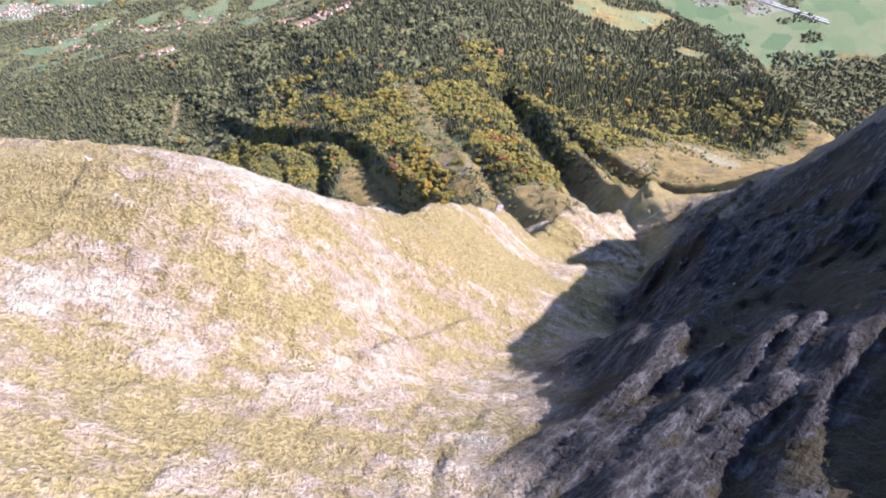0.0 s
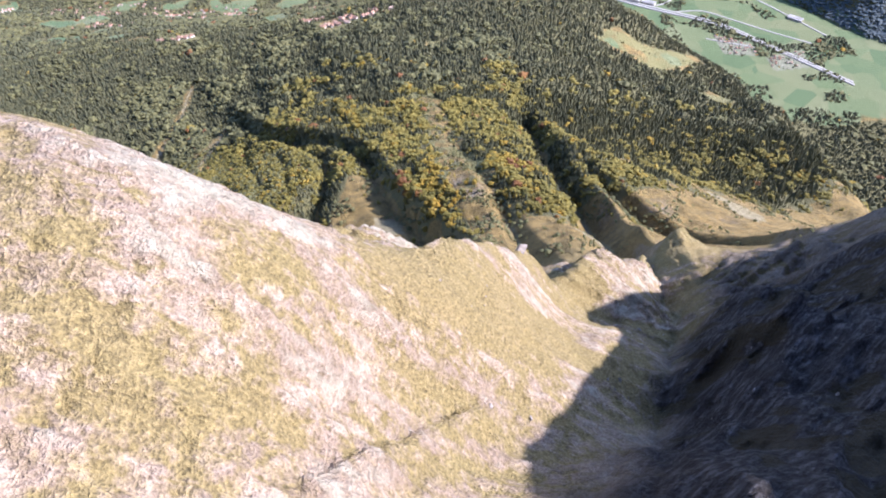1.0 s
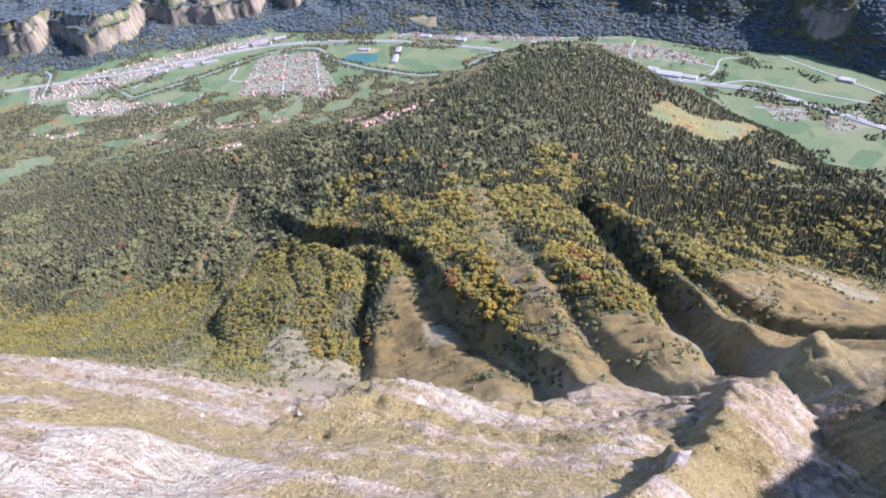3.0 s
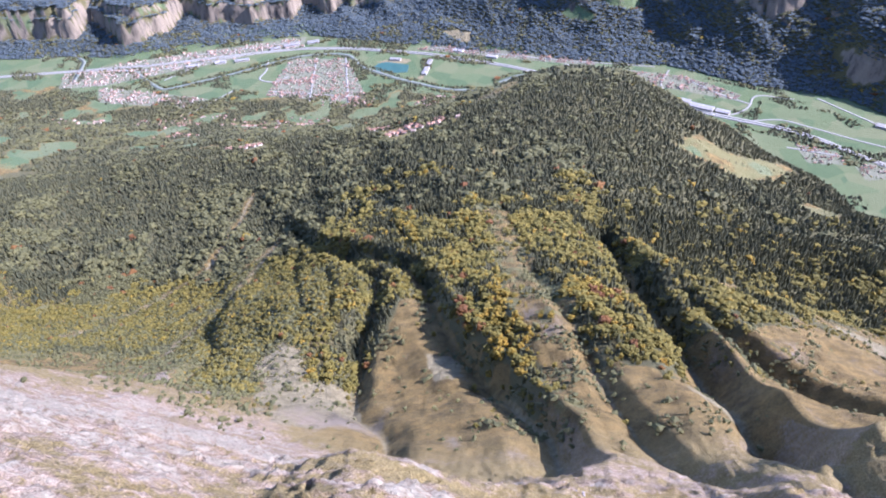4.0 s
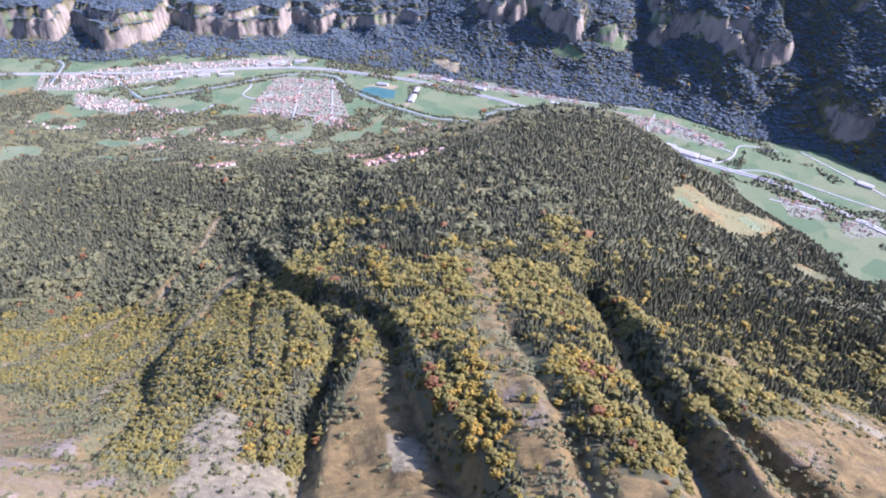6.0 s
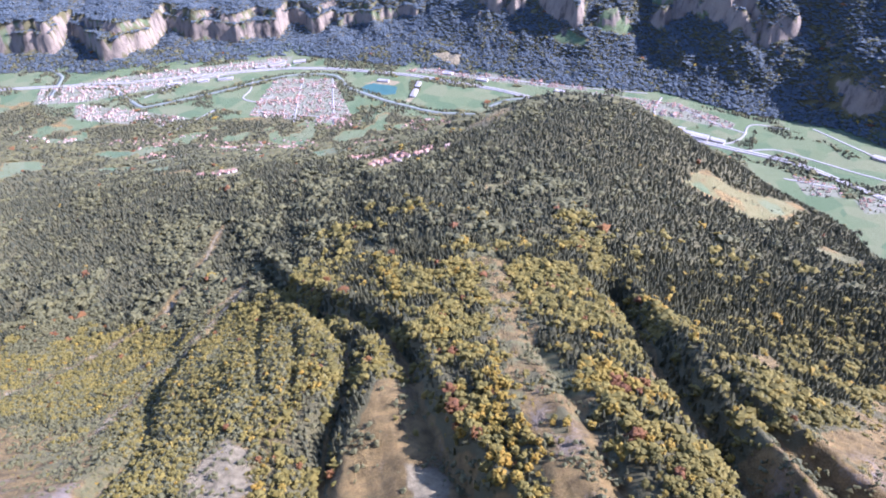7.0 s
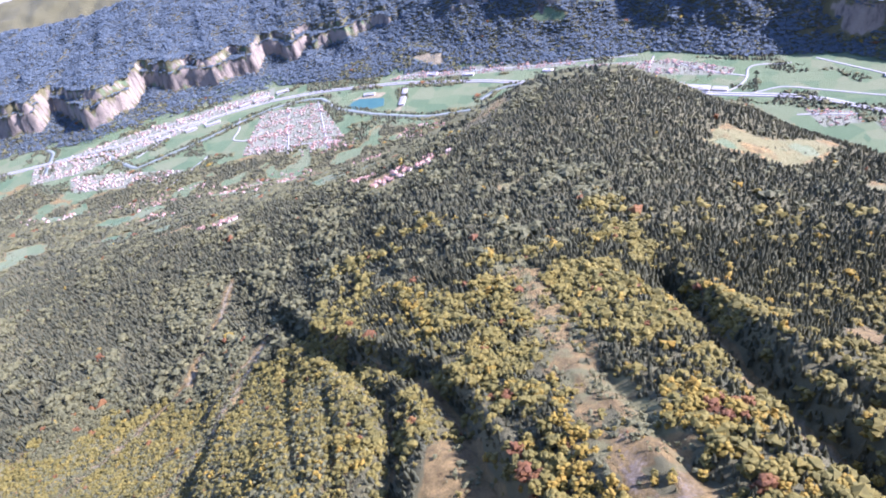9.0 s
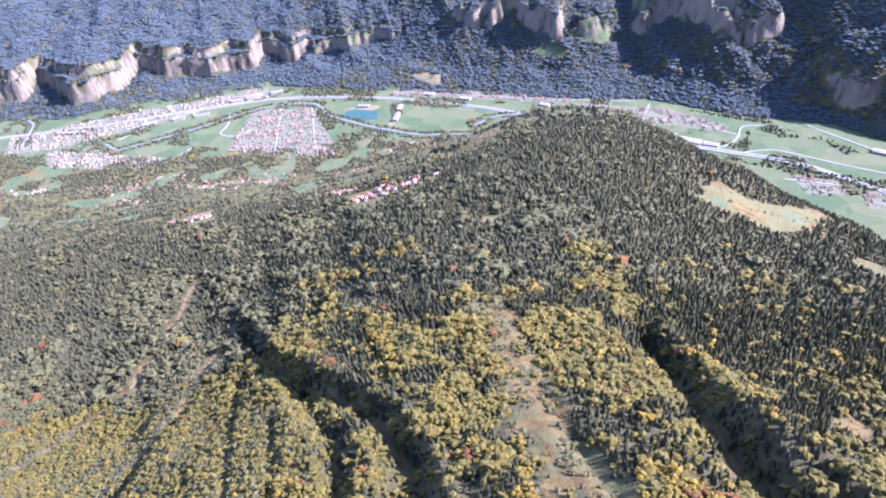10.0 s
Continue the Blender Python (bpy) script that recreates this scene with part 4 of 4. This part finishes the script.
def tree_kinds(x, y):
    """For each tree: 0 conifer, 1 green, 2 gold, 3 rust."""
    n, patch, fine = len(x), fbm(x, y, 110, 3, 91), fbm(x, y, 28, 3, 93)
    bands = slope_bands(x, y)
    west = low_scrub(x, y)
    fir = 0.30 + 0.42 * smooth(700, 950, y) * smooth(-330, -100, x) * smooth(1650, 1350, y) + 0.10 * smooth(900, 1100, y) + 0.08 * smooth(-250, -450, x) + 0.35 * patch + 0.4 * fine + 0.35 * bands
    fir = np.clip(fir + 0.12 * smooth(-120, -220, x) * (1 - west) + 0.3 * smooth(120, 200, x) * smooth(560, 680, y) - 0.2 * smooth(560, 440, y) - 0.35 * west, 0.02, 0.95)
    gold = np.clip(0.01 + 0.10 * smooth(130, 60, np.abs(x - 20)) * smooth(700, 560, y) + 0.12 * smooth(900, 500, y) + (0.08 + 0.2 * smooth(1000, 700, y)) * fbm(x, y, 60, 3, 95) - 0.3 * bands * smooth(1000, 700, y) - 0.08 * smooth(-60, -160, x), 0.012, 0.6) * 0.75 * (1 - 0.55 * smooth(-110, -200, x))
    hot = 0.6 * np.exp(-(((x - 66) / 22) ** 2 + ((y - 505) / 28) ** 2)) + 0.55 * np.exp(-(((x + 5) / 9) ** 2 + ((y - 510) / 75) ** 2)) + 0.7 * np.exp(-(((x + 130) / 16 + (y - 780) / 60) ** 2 + ((y - 780) / 90) ** 2))
    red = np.exp(-(((x + 36) / 11) ** 2 + ((y - 492) / 24) ** 2)) + np.exp(-(((x - 72) / 11) ** 2 + ((y - 503) / 9) ** 2))
    fir = 0.07 + 0.87 * smooth(0.2, 0.62, fir)
    roll, kind = RNG.uniform(0, 1, n), np.ones(n, int)
    kind[roll < fir * (1 - np.clip(hot + red, 0, 0.95))] = 0
    leafy = kind == 1
    roll = RNG.uniform(0, 1, n)
    kind[leafy & (roll < np.clip(gold + hot, 0, 0.85))] = 2
    kind[leafy & (RNG.uniform(0, 1, n) < np.clip(0.012 + 0.8 * red, 0, 0.9))] = 3
    return kind


def stand(x, y, keep=1.0):
    """Places and sizes of the trees that grow at the points offered."""
    w = woods_at(x, y)
    grown = RNG.uniform(0, 1, len(x)) < w * keep
    x, y, w = x[grown], y[grown], w[grown]
    kind = tree_kinds(x, y)
    tall = np.where(kind == 0, RNG.uniform(5, 13, len(x)), 3 + 7 * RNG.uniform(0, 1, len(x)) ** 1.5) * (0.45 + 0.55 * smooth(0.25, 0.95, w))
    tall = tall * (0.75 + 0.35 * smooth(500, 1000, y)) * (1 - 0.36 * low_scrub(x, y))
    return np.c_[x, y, land(x, y) - 0.4, tall, np.where(kind == 0, RNG.uniform(0.95, 1.4, len(x)), RNG.uniform(1.2, 1.8, len(x)))], kind


CROWN_MATS = (NEEDLES, LEAVES, GOLD, RUST)
KIND_NAMES = ("conifer_woods", "green_woods", "gold_woods", "rust_woods")
KIND_LABELS = ("dense dark green conifer wood on the mountainside", "olive green broadleaf wood on the mountainside",
               "golden yellow autumn broadleaf wood on the slope", "rust red autumn trees among the wood")
BELTS = ((-900, 640, 330, 900, 4.6, (3, 6), 5), (-1300, 760, 900, 1250, 6.6, (2, 5), 3), (-1300, 760, 1250, 1600, 7.2, (2, 5), 3), (-2900, 1700, 1600, 3900, 11.0, (1, 5), 1), (760, 1700, 900, 1600, 11.0, (1, 5), 1), (640, 1300, 420, 900, 10.5, (1, 5), 1))
far_rng = np.random.default_rng(11)

TREE_NAMES = ("conifer_tree", "green_tree", "golden_tree", "rusty_tree")
TREE_LABELS = ("dark green conifer on the steep wooded slope", "olive green broadleaf tree on the steep slope",
               "golden yellow autumn tree on the steep slope", "rust red autumn tree on the steep slope")
SINGLE = (230, 290, 220, 60)


def single_trees(k, spots):
    """The trees at the lower edge of the wood, one by one."""
    models = []
    for n in range(3):
        thing = tagged(new(TREE_NAMES[k]), TREE_LABELS[k], "tree", "trees at the wood's edge")
        v, f = conifer_crown(far_rng, 7, 9, 0.19) if k == 0 else leafy_crown(far_rng, 16, 0.42, 0.15, True)
        part = new("crown", mesh_of("crown", v, f, CROWN_MATS[k], True))
        stem = new("trunk", trunk_mesh("trunk", 1.0, 0.022))
        stem.data.transform(Matrix.Diagonal((1, 1, 0.85, 1)))
        part.parent = stem.parent = thing
        models.append(thing)
    for n, (x, y, z, tall, broad) in enumerate(spots):
        m = Matrix.Translation((x, y, z)) @ Matrix.Rotation(n * 2.4, 4, "Z") @ Matrix.Diagonal((tall * broad, tall * broad, tall, 1))
        if n < 3:
            models[n].matrix_basis = m
        else:
            twin = copy_thing(models[n % 3], Matrix.Identity(4))
            twin.matrix_basis = m


for x0, x1, y0, y1, gap, (tiers, sides), clumps in BELTS:
    spots, kind = stand(*scattered(x0, x1, y0, y1, gap, 0.95 if gap > 10 else 0.82))
    if gap > 6:
        spots[kind == 0, 3] *= 0.76
        spots[kind == 0, 4] *= 1.25
    if gap > 10:
        spots[:, 3] *= 1.15
        spots[:, 4] *= 1.7
    for k in range(4):
        some = spots[kind == k]
        if gap < 6:
            close = np.argsort(some[:, 1] + 0.9 * np.abs(some[:, 0] + 20))
            single_trees(k, some[close[:SINGLE[k]]])
            some = some[close[SINGLE[k]:]]
        crowns = [conifer_crown(far_rng, tiers, sides, 0.25 if gap < 6 else 0.31) if k == 0 else leafy_crown(far_rng, clumps) for _ in range(5)]
        # further down the mountain the broadleaf trees are still in summer green
        still_green = (k == 1) & (some[:, 1] + 190 * fbm(some[:, 0], some[:, 1], 130, 4, 119) > 930)
        planted(KIND_NAMES[k], some[~still_green], crowns, CROWN_MATS[k], KIND_LABELS[k])
        planted("green_woods", some[still_green], crowns, LOW_LEAVES, "dull summer green broadleaf wood lower on the mountainside")


def shrubs():
    """Low bushes on the open slopes between the gullies and the wood."""
    x, y = scattered(-640, 420, 270, 900, 3.0)
    tx, ty = np.array(TREE_LINE, float).T
    scrub = low_scrub(x, y) * smooth(-60, 40, y - np.interp(x, tx, ty))
    ride, _ = line_distance(x, y, RIDE)
    verge = smooth(34, 12, ride) * smooth(300, 380, y) * smooth(-0.1, 0.35, fbm(x, y, 15, 3, 101))
    open_slope = smooth(-150, -10, y - np.interp(x, tx, ty)) * smooth(60, 10, y - np.interp(x, tx, ty)) * smooth(0.05, 0.45, fbm(x, y, 24, 4, 103))
    chance = np.maximum.reduce([0.85 * scrub, 0.5 * verge, 0.5 * open_slope, np.full(len(x), 0.02)]) * smooth(275, 320, y) * np.maximum(0.3, smooth(0.9, 0.2, gravel_at(x, y) * 1.1))
    grown = RNG.uniform(0, 1, len(x)) < chance
    x, y = x[grown], y[grown]
    tall = 1.0 + 2.2 * RNG.uniform(0, 1, len(x)) ** 2
    return np.c_[x, y, land(x, y) - 0.1, tall, RNG.uniform(1.1, 1.9, len(x))]


bushes = shrubs()
planted("green_shrubs", bushes, [leafy_crown(far_rng, 2) for _ in range(6)], LOW_LEAVES, "low olive green bushes scattered over the slope")
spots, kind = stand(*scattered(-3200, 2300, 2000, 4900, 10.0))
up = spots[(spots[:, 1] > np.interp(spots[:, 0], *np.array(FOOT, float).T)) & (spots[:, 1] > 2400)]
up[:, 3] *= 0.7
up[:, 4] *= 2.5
planted("far_woods", up, [leafy_crown(far_rng, 1) for _ in range(6)], HAZE_NEEDLES, "wooded mountainside across the valley")


# ---- roads, river and houses of the valley ----
def plain_material(name, dark, light, size, rough=0.85, bump=0.0):
    m, t, b = material(name, rough)
    n = tex(t, size, 4, 0.65)
    t.links.new(ramp(t, n, [(0.3, dark), (0.7, light)]), b.inputs["Base Color"])
    if bump:
        bumped(t, b, n, 0.6, bump)
    return m


PAVING = plain_material("pale_road_paving", (0.20, 0.19, 0.155), (0.28, 0.265, 0.22), 12)
WATER, wt, wb = material("river_water", 0.55)
wt.links.new(ramp(wt, tex(wt, 40), [(0.3, (0.10, 0.115, 0.085)), (0.7, (0.16, 0.17, 0.13))]), wb.inputs["Base Color"])
POND, pt, pb = material("quarry_pond_water", 0.35)
pt.links.new(ramp(pt, tex(pt, 40), [(0.3, (0.03, 0.075, 0.06)), (0.7, (0.045, 0.10, 0.075))]), pb.inputs["Base Color"])


def along(line, step):
    line = np.array(line, float)
    far = np.r_[0, np.cumsum(np.hypot(*np.diff(line, axis=0).T))]
    s = np.linspace(0, far[-1], max(2, int(far[-1] / step) + 1))
    x, y = np.interp(s, far, line[:, 0]), np.interp(s, far, line[:, 1])
    for _ in range(3):
        x[1:-1], y[1:-1] = (x[:-2] + 2 * x[1:-1] + x[2:]) / 4, (y[:-2] + 2 * y[1:-1] + y[2:]) / 4
    return x, y


def ribbon(name, line, width, mat, label, category, lift=0.8):
    """A road or a stream along a line, with a low edge."""
    x, y = along(line, 25)
    dx, dy = np.gradient(x), np.gradient(y)
    n = np.hypot(dx, dy)
    sides = [(x - dy / n * k * width / 2, y + dx / n * k * width / 2) for k in (-1, 0, 1)]
    z = np.max([land(*s) for s in sides], axis=0) + lift
    rows = [np.c_[sides[0][0], sides[0][1], z - 2.5], np.c_[sides[0][0], sides[0][1], z], np.c_[sides[2][0], sides[2][1], z], np.c_[sides[2][0], sides[2][1], z - 2.5]]
    v, i, k = np.concatenate(rows), np.arange(len(x) - 1), len(x)
    f = np.concatenate([np.c_[i + r * k, i + r * k + k, i + r * k + k + 1, i + r * k + 1] for r in range(3)])[:, ::-1]
    return tagged(new(name, mesh_of(name, v, f, mat)), label, category, kind="structure")


MOTORWAY = [(-2900, 3450), (-2576, 3483), (-2273, 3511), (-1972, 3548), (-1681, 3616), (-1381, 3677), (-1166, 3711), (-875, 3690), (-428, 3573), (14, 3374),
            (253, 3226), (402, 3133), (650, 2960), (913, 2775), (1010, 2718), (1176, 2627), (1286, 2532), (1360, 2425), (1432, 2341), (1600, 2130)]
for k in (-1, 1):
    ribbon("road", [(x + 2 * k, y + 9 * k) for x, y in MOTORWAY], 12, PAVING, "pale straight motorway lane on the valley floor", "road", 2.2)
for line in RIVERS:
    ribbon("river", line, 22, WATER, "grey green river winding over the valley floor", "river", 0.7)
ROADS = [[(1300, 2900), (1245, 2916), (1165, 2959), (1120, 2930), (1105, 2858), (1029, 2776), (931, 2757)], [(931, 2757), (800, 2900), (740, 3080), (820, 3250)],
         [(1105, 2858), (1000, 2960), (900, 3110)], [(-1329, 3560), (-1290, 3400), (-1320, 3300), (-1210, 3250), (-1150, 3330)], [(-1210, 3150), (-700, 3050)],
         [(-1050, 3580), (-960, 3000)], [(-880, 3560), (-760, 2990)], [(-2430, 3500), (-1900, 3480), (-1500, 3640)], [(-1900, 3640), (-1200, 3830)],
         [(-1850, 3330), (-1700, 3560)], [(1130, 2480), (1320, 2400)], [(1400, 2900), (1550, 2640), (1640, 2480)], [(-400, 3660), (300, 3420), (760, 3300)],
         [(1010, 2700), (1180, 2720), (1420, 2520), (1560, 2420)], [(-900, 2330), (-1100, 2420), (-1500, 2560)], [(-1560, 2900), (-1400, 3180)]]
for line in ROADS:
    ribbon("road", line, 9, PAVING, "narrow pale local road between fields and houses", "road", 1.2)


def flat_area(name, corners, mat, label, category, lift):
    bm = bmesh.new()
    zs = max(float(land(np.array([float(x)]), np.array([float(y)]))[0]) for x, y in corners) + lift
    f = bm.faces.new([bm.verts.new((x, y, zs)) for x, y in corners])
    for v in [e for e in bmesh.ops.extrude_face_region(bm, geom=[f])["geom"] if isinstance(e, bmesh.types.BMVert)]:
        v.co.z -= 3
    bmesh.ops.recalc_face_normals(bm, faces=bm.faces)
    me = bpy.data.meshes.new(name)
    bm.to_mesh(me)
    me.materials.append(mat)
    return tagged(new(name, me), label, category, kind="structure")


flat_area("water", [(-700, 3410), (-680, 3455), (-640, 3478), (-560, 3450), (-508, 3425), (-505, 3335), (-560, 3325), (-673, 3362)], POND, "dark green gravel pit pond in the fields", "pond", 0.8)

PLASTER = plain_material("light_house_plaster", (0.32, 0.29, 0.23), (0.46, 0.42, 0.34), 6)
TILES = plain_material("red_brown_roof_tiles", (0.22, 0.11, 0.07), (0.36, 0.20, 0.13), 9)
SHEET = plain_material("pale_sheet_roof", (0.33, 0.31, 0.28), (0.46, 0.44, 0.40), 14)
m_tiles = TILES.node_tree
tint = m_tiles.nodes.new("ShaderNodeObjectInfo")
isle = m_tiles.nodes.new("ShaderNodeNewGeometry")
old = m_tiles.nodes["Principled BSDF"].inputs["Base Color"].links[0].from_socket
pick = maths(m_tiles, "FRACT", maths(m_tiles, "ADD", tint.outputs["Random"], isle.outputs["Random Per Island"]))
m_tiles.links.new(mixed(m_tiles, 0.7, old, ramp(m_tiles, pick, [(0.0, (0.15, 0.10, 0.07)), (0.4, (0.25, 0.14, 0.085)), (0.7, (0.28, 0.17, 0.105)), (1.0, (0.27, 0.23, 0.175))])), m_tiles.nodes["Principled BSDF"].inputs["Base Color"])

# a house one metre long, with a gable; scaled to its size
WALL_V = np.array([(-0.5, -0.4, -0.3), (0.5, -0.4, -0.3), (0.5, 0.4, -0.3), (-0.5, 0.4, -0.3), (-0.5, -0.4, 0.5), (0.5, -0.4, 0.5), (0.5, 0.4, 0.5), (-0.5, 0.4, 0.5), (-0.5, 0, 0.78), (0.5, 0, 0.78)])
WALL_F = np.array([(0, 1, 5), (0, 5, 4), (2, 3, 7), (2, 7, 6), (1, 2, 6), (1, 6, 5), (5, 6, 9), (3, 0, 4), (3, 4, 7), (7, 4, 8)])
ROOF_V = np.array([(x, y, z + d) for d in (0.03, 0.09) for x in (-0.57, 0.57) for y, z in ((-0.5, 0.43), (0, 0.78), (0.5, 0.43))])
ROOF_F = np.array([(6, 9, 10), (6, 10, 7), (7, 10, 11), (7, 11, 8), (0, 4, 3), (0, 1, 4), (1, 5, 4), (1, 2, 5), (0, 3, 9), (0, 9, 6), (2, 8, 11), (2, 11, 5),
                   (0, 6, 7), (0, 7, 1), (1, 7, 8), (1, 8, 2), (3, 4, 10), (3, 10, 9), (4, 5, 11), (4, 11, 10)])


def house_spots():
    out = []
    for area in TOWNS:
        xs, ys = zip(*area)
        turn = 0.3 * math.sin(xs[0])
        c, s = math.cos(turn), math.sin(turn)
        for gx in np.arange(-700, 700, 15.5):
            for gy in np.arange(-500, 500, 18.0):
                x = sum(xs) / len(xs) + c * gx - s * gy + RNG.uniform(-4, 4)
                y = sum(ys) / len(ys) + s * gx + c * gy + RNG.uniform(-4, 4)
                if RNG.uniform() < 0.45 + 0.9 * noise.noise((x / 70, y / 70, 0)):
                    out.append((x, y, turn + (math.pi / 2 if RNG.uniform() < 0.4 else 0)))
        keep = [inside(np.array([p[0]]), np.array([p[1]]), area)[0] if len(p) == 3 else True for p in out]
        out = [(*p[:3], 1) for p, k in zip(out, keep) if k]
    for x, y, r in HAMLETS:
        for _ in range(int(8 + r / 4)):
            a, d = RNG.uniform(0, 6.28), r * math.sqrt(RNG.uniform(0, 1))
            out.append((x + d * math.cos(a) * 1.5, y + d * math.sin(a) * 0.8, RNG.uniform(0, 3.14), 1))
    return np.array([p[:3] for p in out])


homes = house_spots()
homes = homes[np.argsort(np.hypot(homes[:, 0], homes[:, 1]))]
wall_d, _ = line_distance(homes[:, 0], homes[:, 1], MOTORWAY)
homes = homes[wall_d > 24]
home_z = land(homes[:, 0], homes[:, 1])
wall_me, roof_me = mesh_of("wall", WALL_V, WALL_F, PLASTER, True), mesh_of("roof", ROOF_V, ROOF_F, TILES, True)
lots_w, lots_r = [], []
for n, ((x, y, turn), z) in enumerate(zip(homes, home_z)):
    size = 7.0 + 3.5 * RNG.uniform() ** 2 + (6 if y > 2800 and RNG.uniform() < 0.06 else 0)
    m = Matrix.Translation((x, y, z + 0.6)) @ Matrix.Rotation(turn, 4, "Z") @ Matrix.Diagonal((size, size, size * 0.8, 1))
    if n < 280:
        house = tagged(new("house"), "small plastered alpine house with a gabled tile roof", "house", "houses of the valley")
        for name, me in (("wall", wall_me), ("roof", roof_me)):
            new(name, me).parent = house
        house.matrix_basis = m
    else:
        m = np.array(m)
        lots_w.append((WALL_V @ m[:3, :3].T + m[:3, 3], WALL_F)), lots_r.append((ROOF_V @ m[:3, :3].T + m[:3, 3], ROOF_F))
if lots_w:
    tagged(new("town_walls", mesh_of("town_walls", *joined(lots_w), PLASTER, True)), "plastered house walls of the far town", "houses", kind="stuff")
    tagged(new("town_roofs", mesh_of("town_roofs", *joined(lots_r), TILES, True)), "brown and grey tile roofs of the far town", "houses", kind="stuff")


def hall(x, y, turn, long, wide, tall):
    thing = tagged(new("factory_hall"), "long flat pale grey industrial hall beside the motorway", "factory", "halls along the motorway")
    bm = bmesh.new()
    bmesh.ops.create_cube(bm, size=1, matrix=pose(0, 0, tall / 2 - 1) @ Matrix.Diagonal((long, wide, tall + 2, 1)))
    me = bpy.data.meshes.new("wall")
    bm.to_mesh(me)
    me.materials.append(PLASTER)
    new("wall", me).parent = thing
    bm = bmesh.new()
    v = [bm.verts.new(p) for p in ((-long / 2 - 1, -wide / 2 - 1, tall), (long / 2 + 1, -wide / 2 - 1, tall), (long / 2 + 1, 0, tall + 2), (-long / 2 - 1, 0, tall + 2),
                                   (long / 2 + 1, wide / 2 + 1, tall), (-long / 2 - 1, wide / 2 + 1, tall))]
    bm.faces.new(v[:4]), bm.faces.new((v[3], v[2], v[4], v[5]))
    bmesh.ops.solidify(bm, geom=bm.faces[:], thickness=-0.6)
    me = bpy.data.meshes.new("roof")
    bm.to_mesh(me)
    me.materials.append(SHEET)
    new("roof", me).parent = thing
    thing.matrix_basis = pose(x, y, float(land(np.array([float(x)]), np.array([float(y)]))[0]) + 0.5, 0, 0, turn)


for x, y, turn, long, wide, tall in ((-408, 3330, 83, 90, 26, 9), (-398, 3440, 83, 60, 24, 8), (-590, 3500, -12, 60, 24, 8), (-1240, 3760, 20, 90, 40, 9), (-1120, 3800, 15, 70, 36, 8), (-1330, 3720, 15, 60, 30, 8),
                                    (-1480, 3560, 14, 80, 30, 8), (-1600, 3540, 16, 60, 34, 8), (-1750, 3500, 16, 70, 30, 8), (-250, 3590, -22, 60, 30, 8), (-60, 3490, -24, 60, 26, 8),
                                    (880, 2840, -33, 110, 40, 9), (960, 2790, -33, 60, 30, 8), (820, 2900, -33, 50, 40, 8), (330, 3330, -30, 50, 24, 8), (1560, 2620, -40, 60, 30, 8)):
    hall(x, y, turn, long, wide, tall)

# ---- loose rocks on the slabs and knolls ----
LIMESTONE = plain_material("pale_limestone", (0.15, 0.125, 0.10), (0.32, 0.28, 0.235), 0.9, 0.95, 0.5)


def rock_mesh(seed):
    rng = np.random.default_rng(seed)
    bm = bmesh.new()
    bmesh.ops.create_icosphere(bm, subdivisions=3, radius=1)
    turn = Euler(rng.uniform(0, 6, 3)).to_matrix()
    cuts = [(Vector(rng.normal(size=3)).normalized(), rng.uniform(0.45, 0.85)) for _ in range(9)]
    for v in bm.verts:
        for way, far in cuts:
            over = v.co.dot(way) - far
            if over > 0:
                v.co -= way * over * 0.92
        v.co += v.co.normalized() * 0.09 * noise.noise(v.co * 2.5 + Vector((seed, 0, 0)))
        v.co = turn @ v.co
    me = bpy.data.meshes.new("boulder")
    bm.to_mesh(me)
    me.materials.append(LIMESTONE)
    return me


def near_height(x, y):
    x, y = np.array([float(x)]), np.array([float(y)])
    return float((land(x, y) + rock_relief(x, y)[0])[0])


rocks = [rock_mesh(k) for k in range(6)]
stone = tagged(new("standing_rock", rocks[2]), "tall jagged pale rock standing on a grassy knoll", "rock")
stone.matrix_basis = pose(18, 133, near_height(18, 133) + 0.8, 10, 15, 40) @ Matrix.Diagonal((2.0, 1.3, 3.2, 1))
place = np.random.default_rng(23)
for n in range(120):
    if n % 5 == 0:
        cx, cy = place.uniform(-60, 75), 60 + 190 * place.uniform()
    x, y = cx + place.normal() * 4, cy + place.normal() * 4
    s = 0.2 + 0.6 * place.uniform() ** 4
    rock = tagged(new("boulder", rocks[n % 6]), "pale weather-worn limestone boulder lying on the slope", "rock", "boulders on the slope")
    rock.matrix_basis = pose(x, y, near_height(x, y) - 0.1 * s, *place.uniform(0, 360, 3)) @ Matrix.Diagonal((s * 1.4, s, s * 0.6, 1))
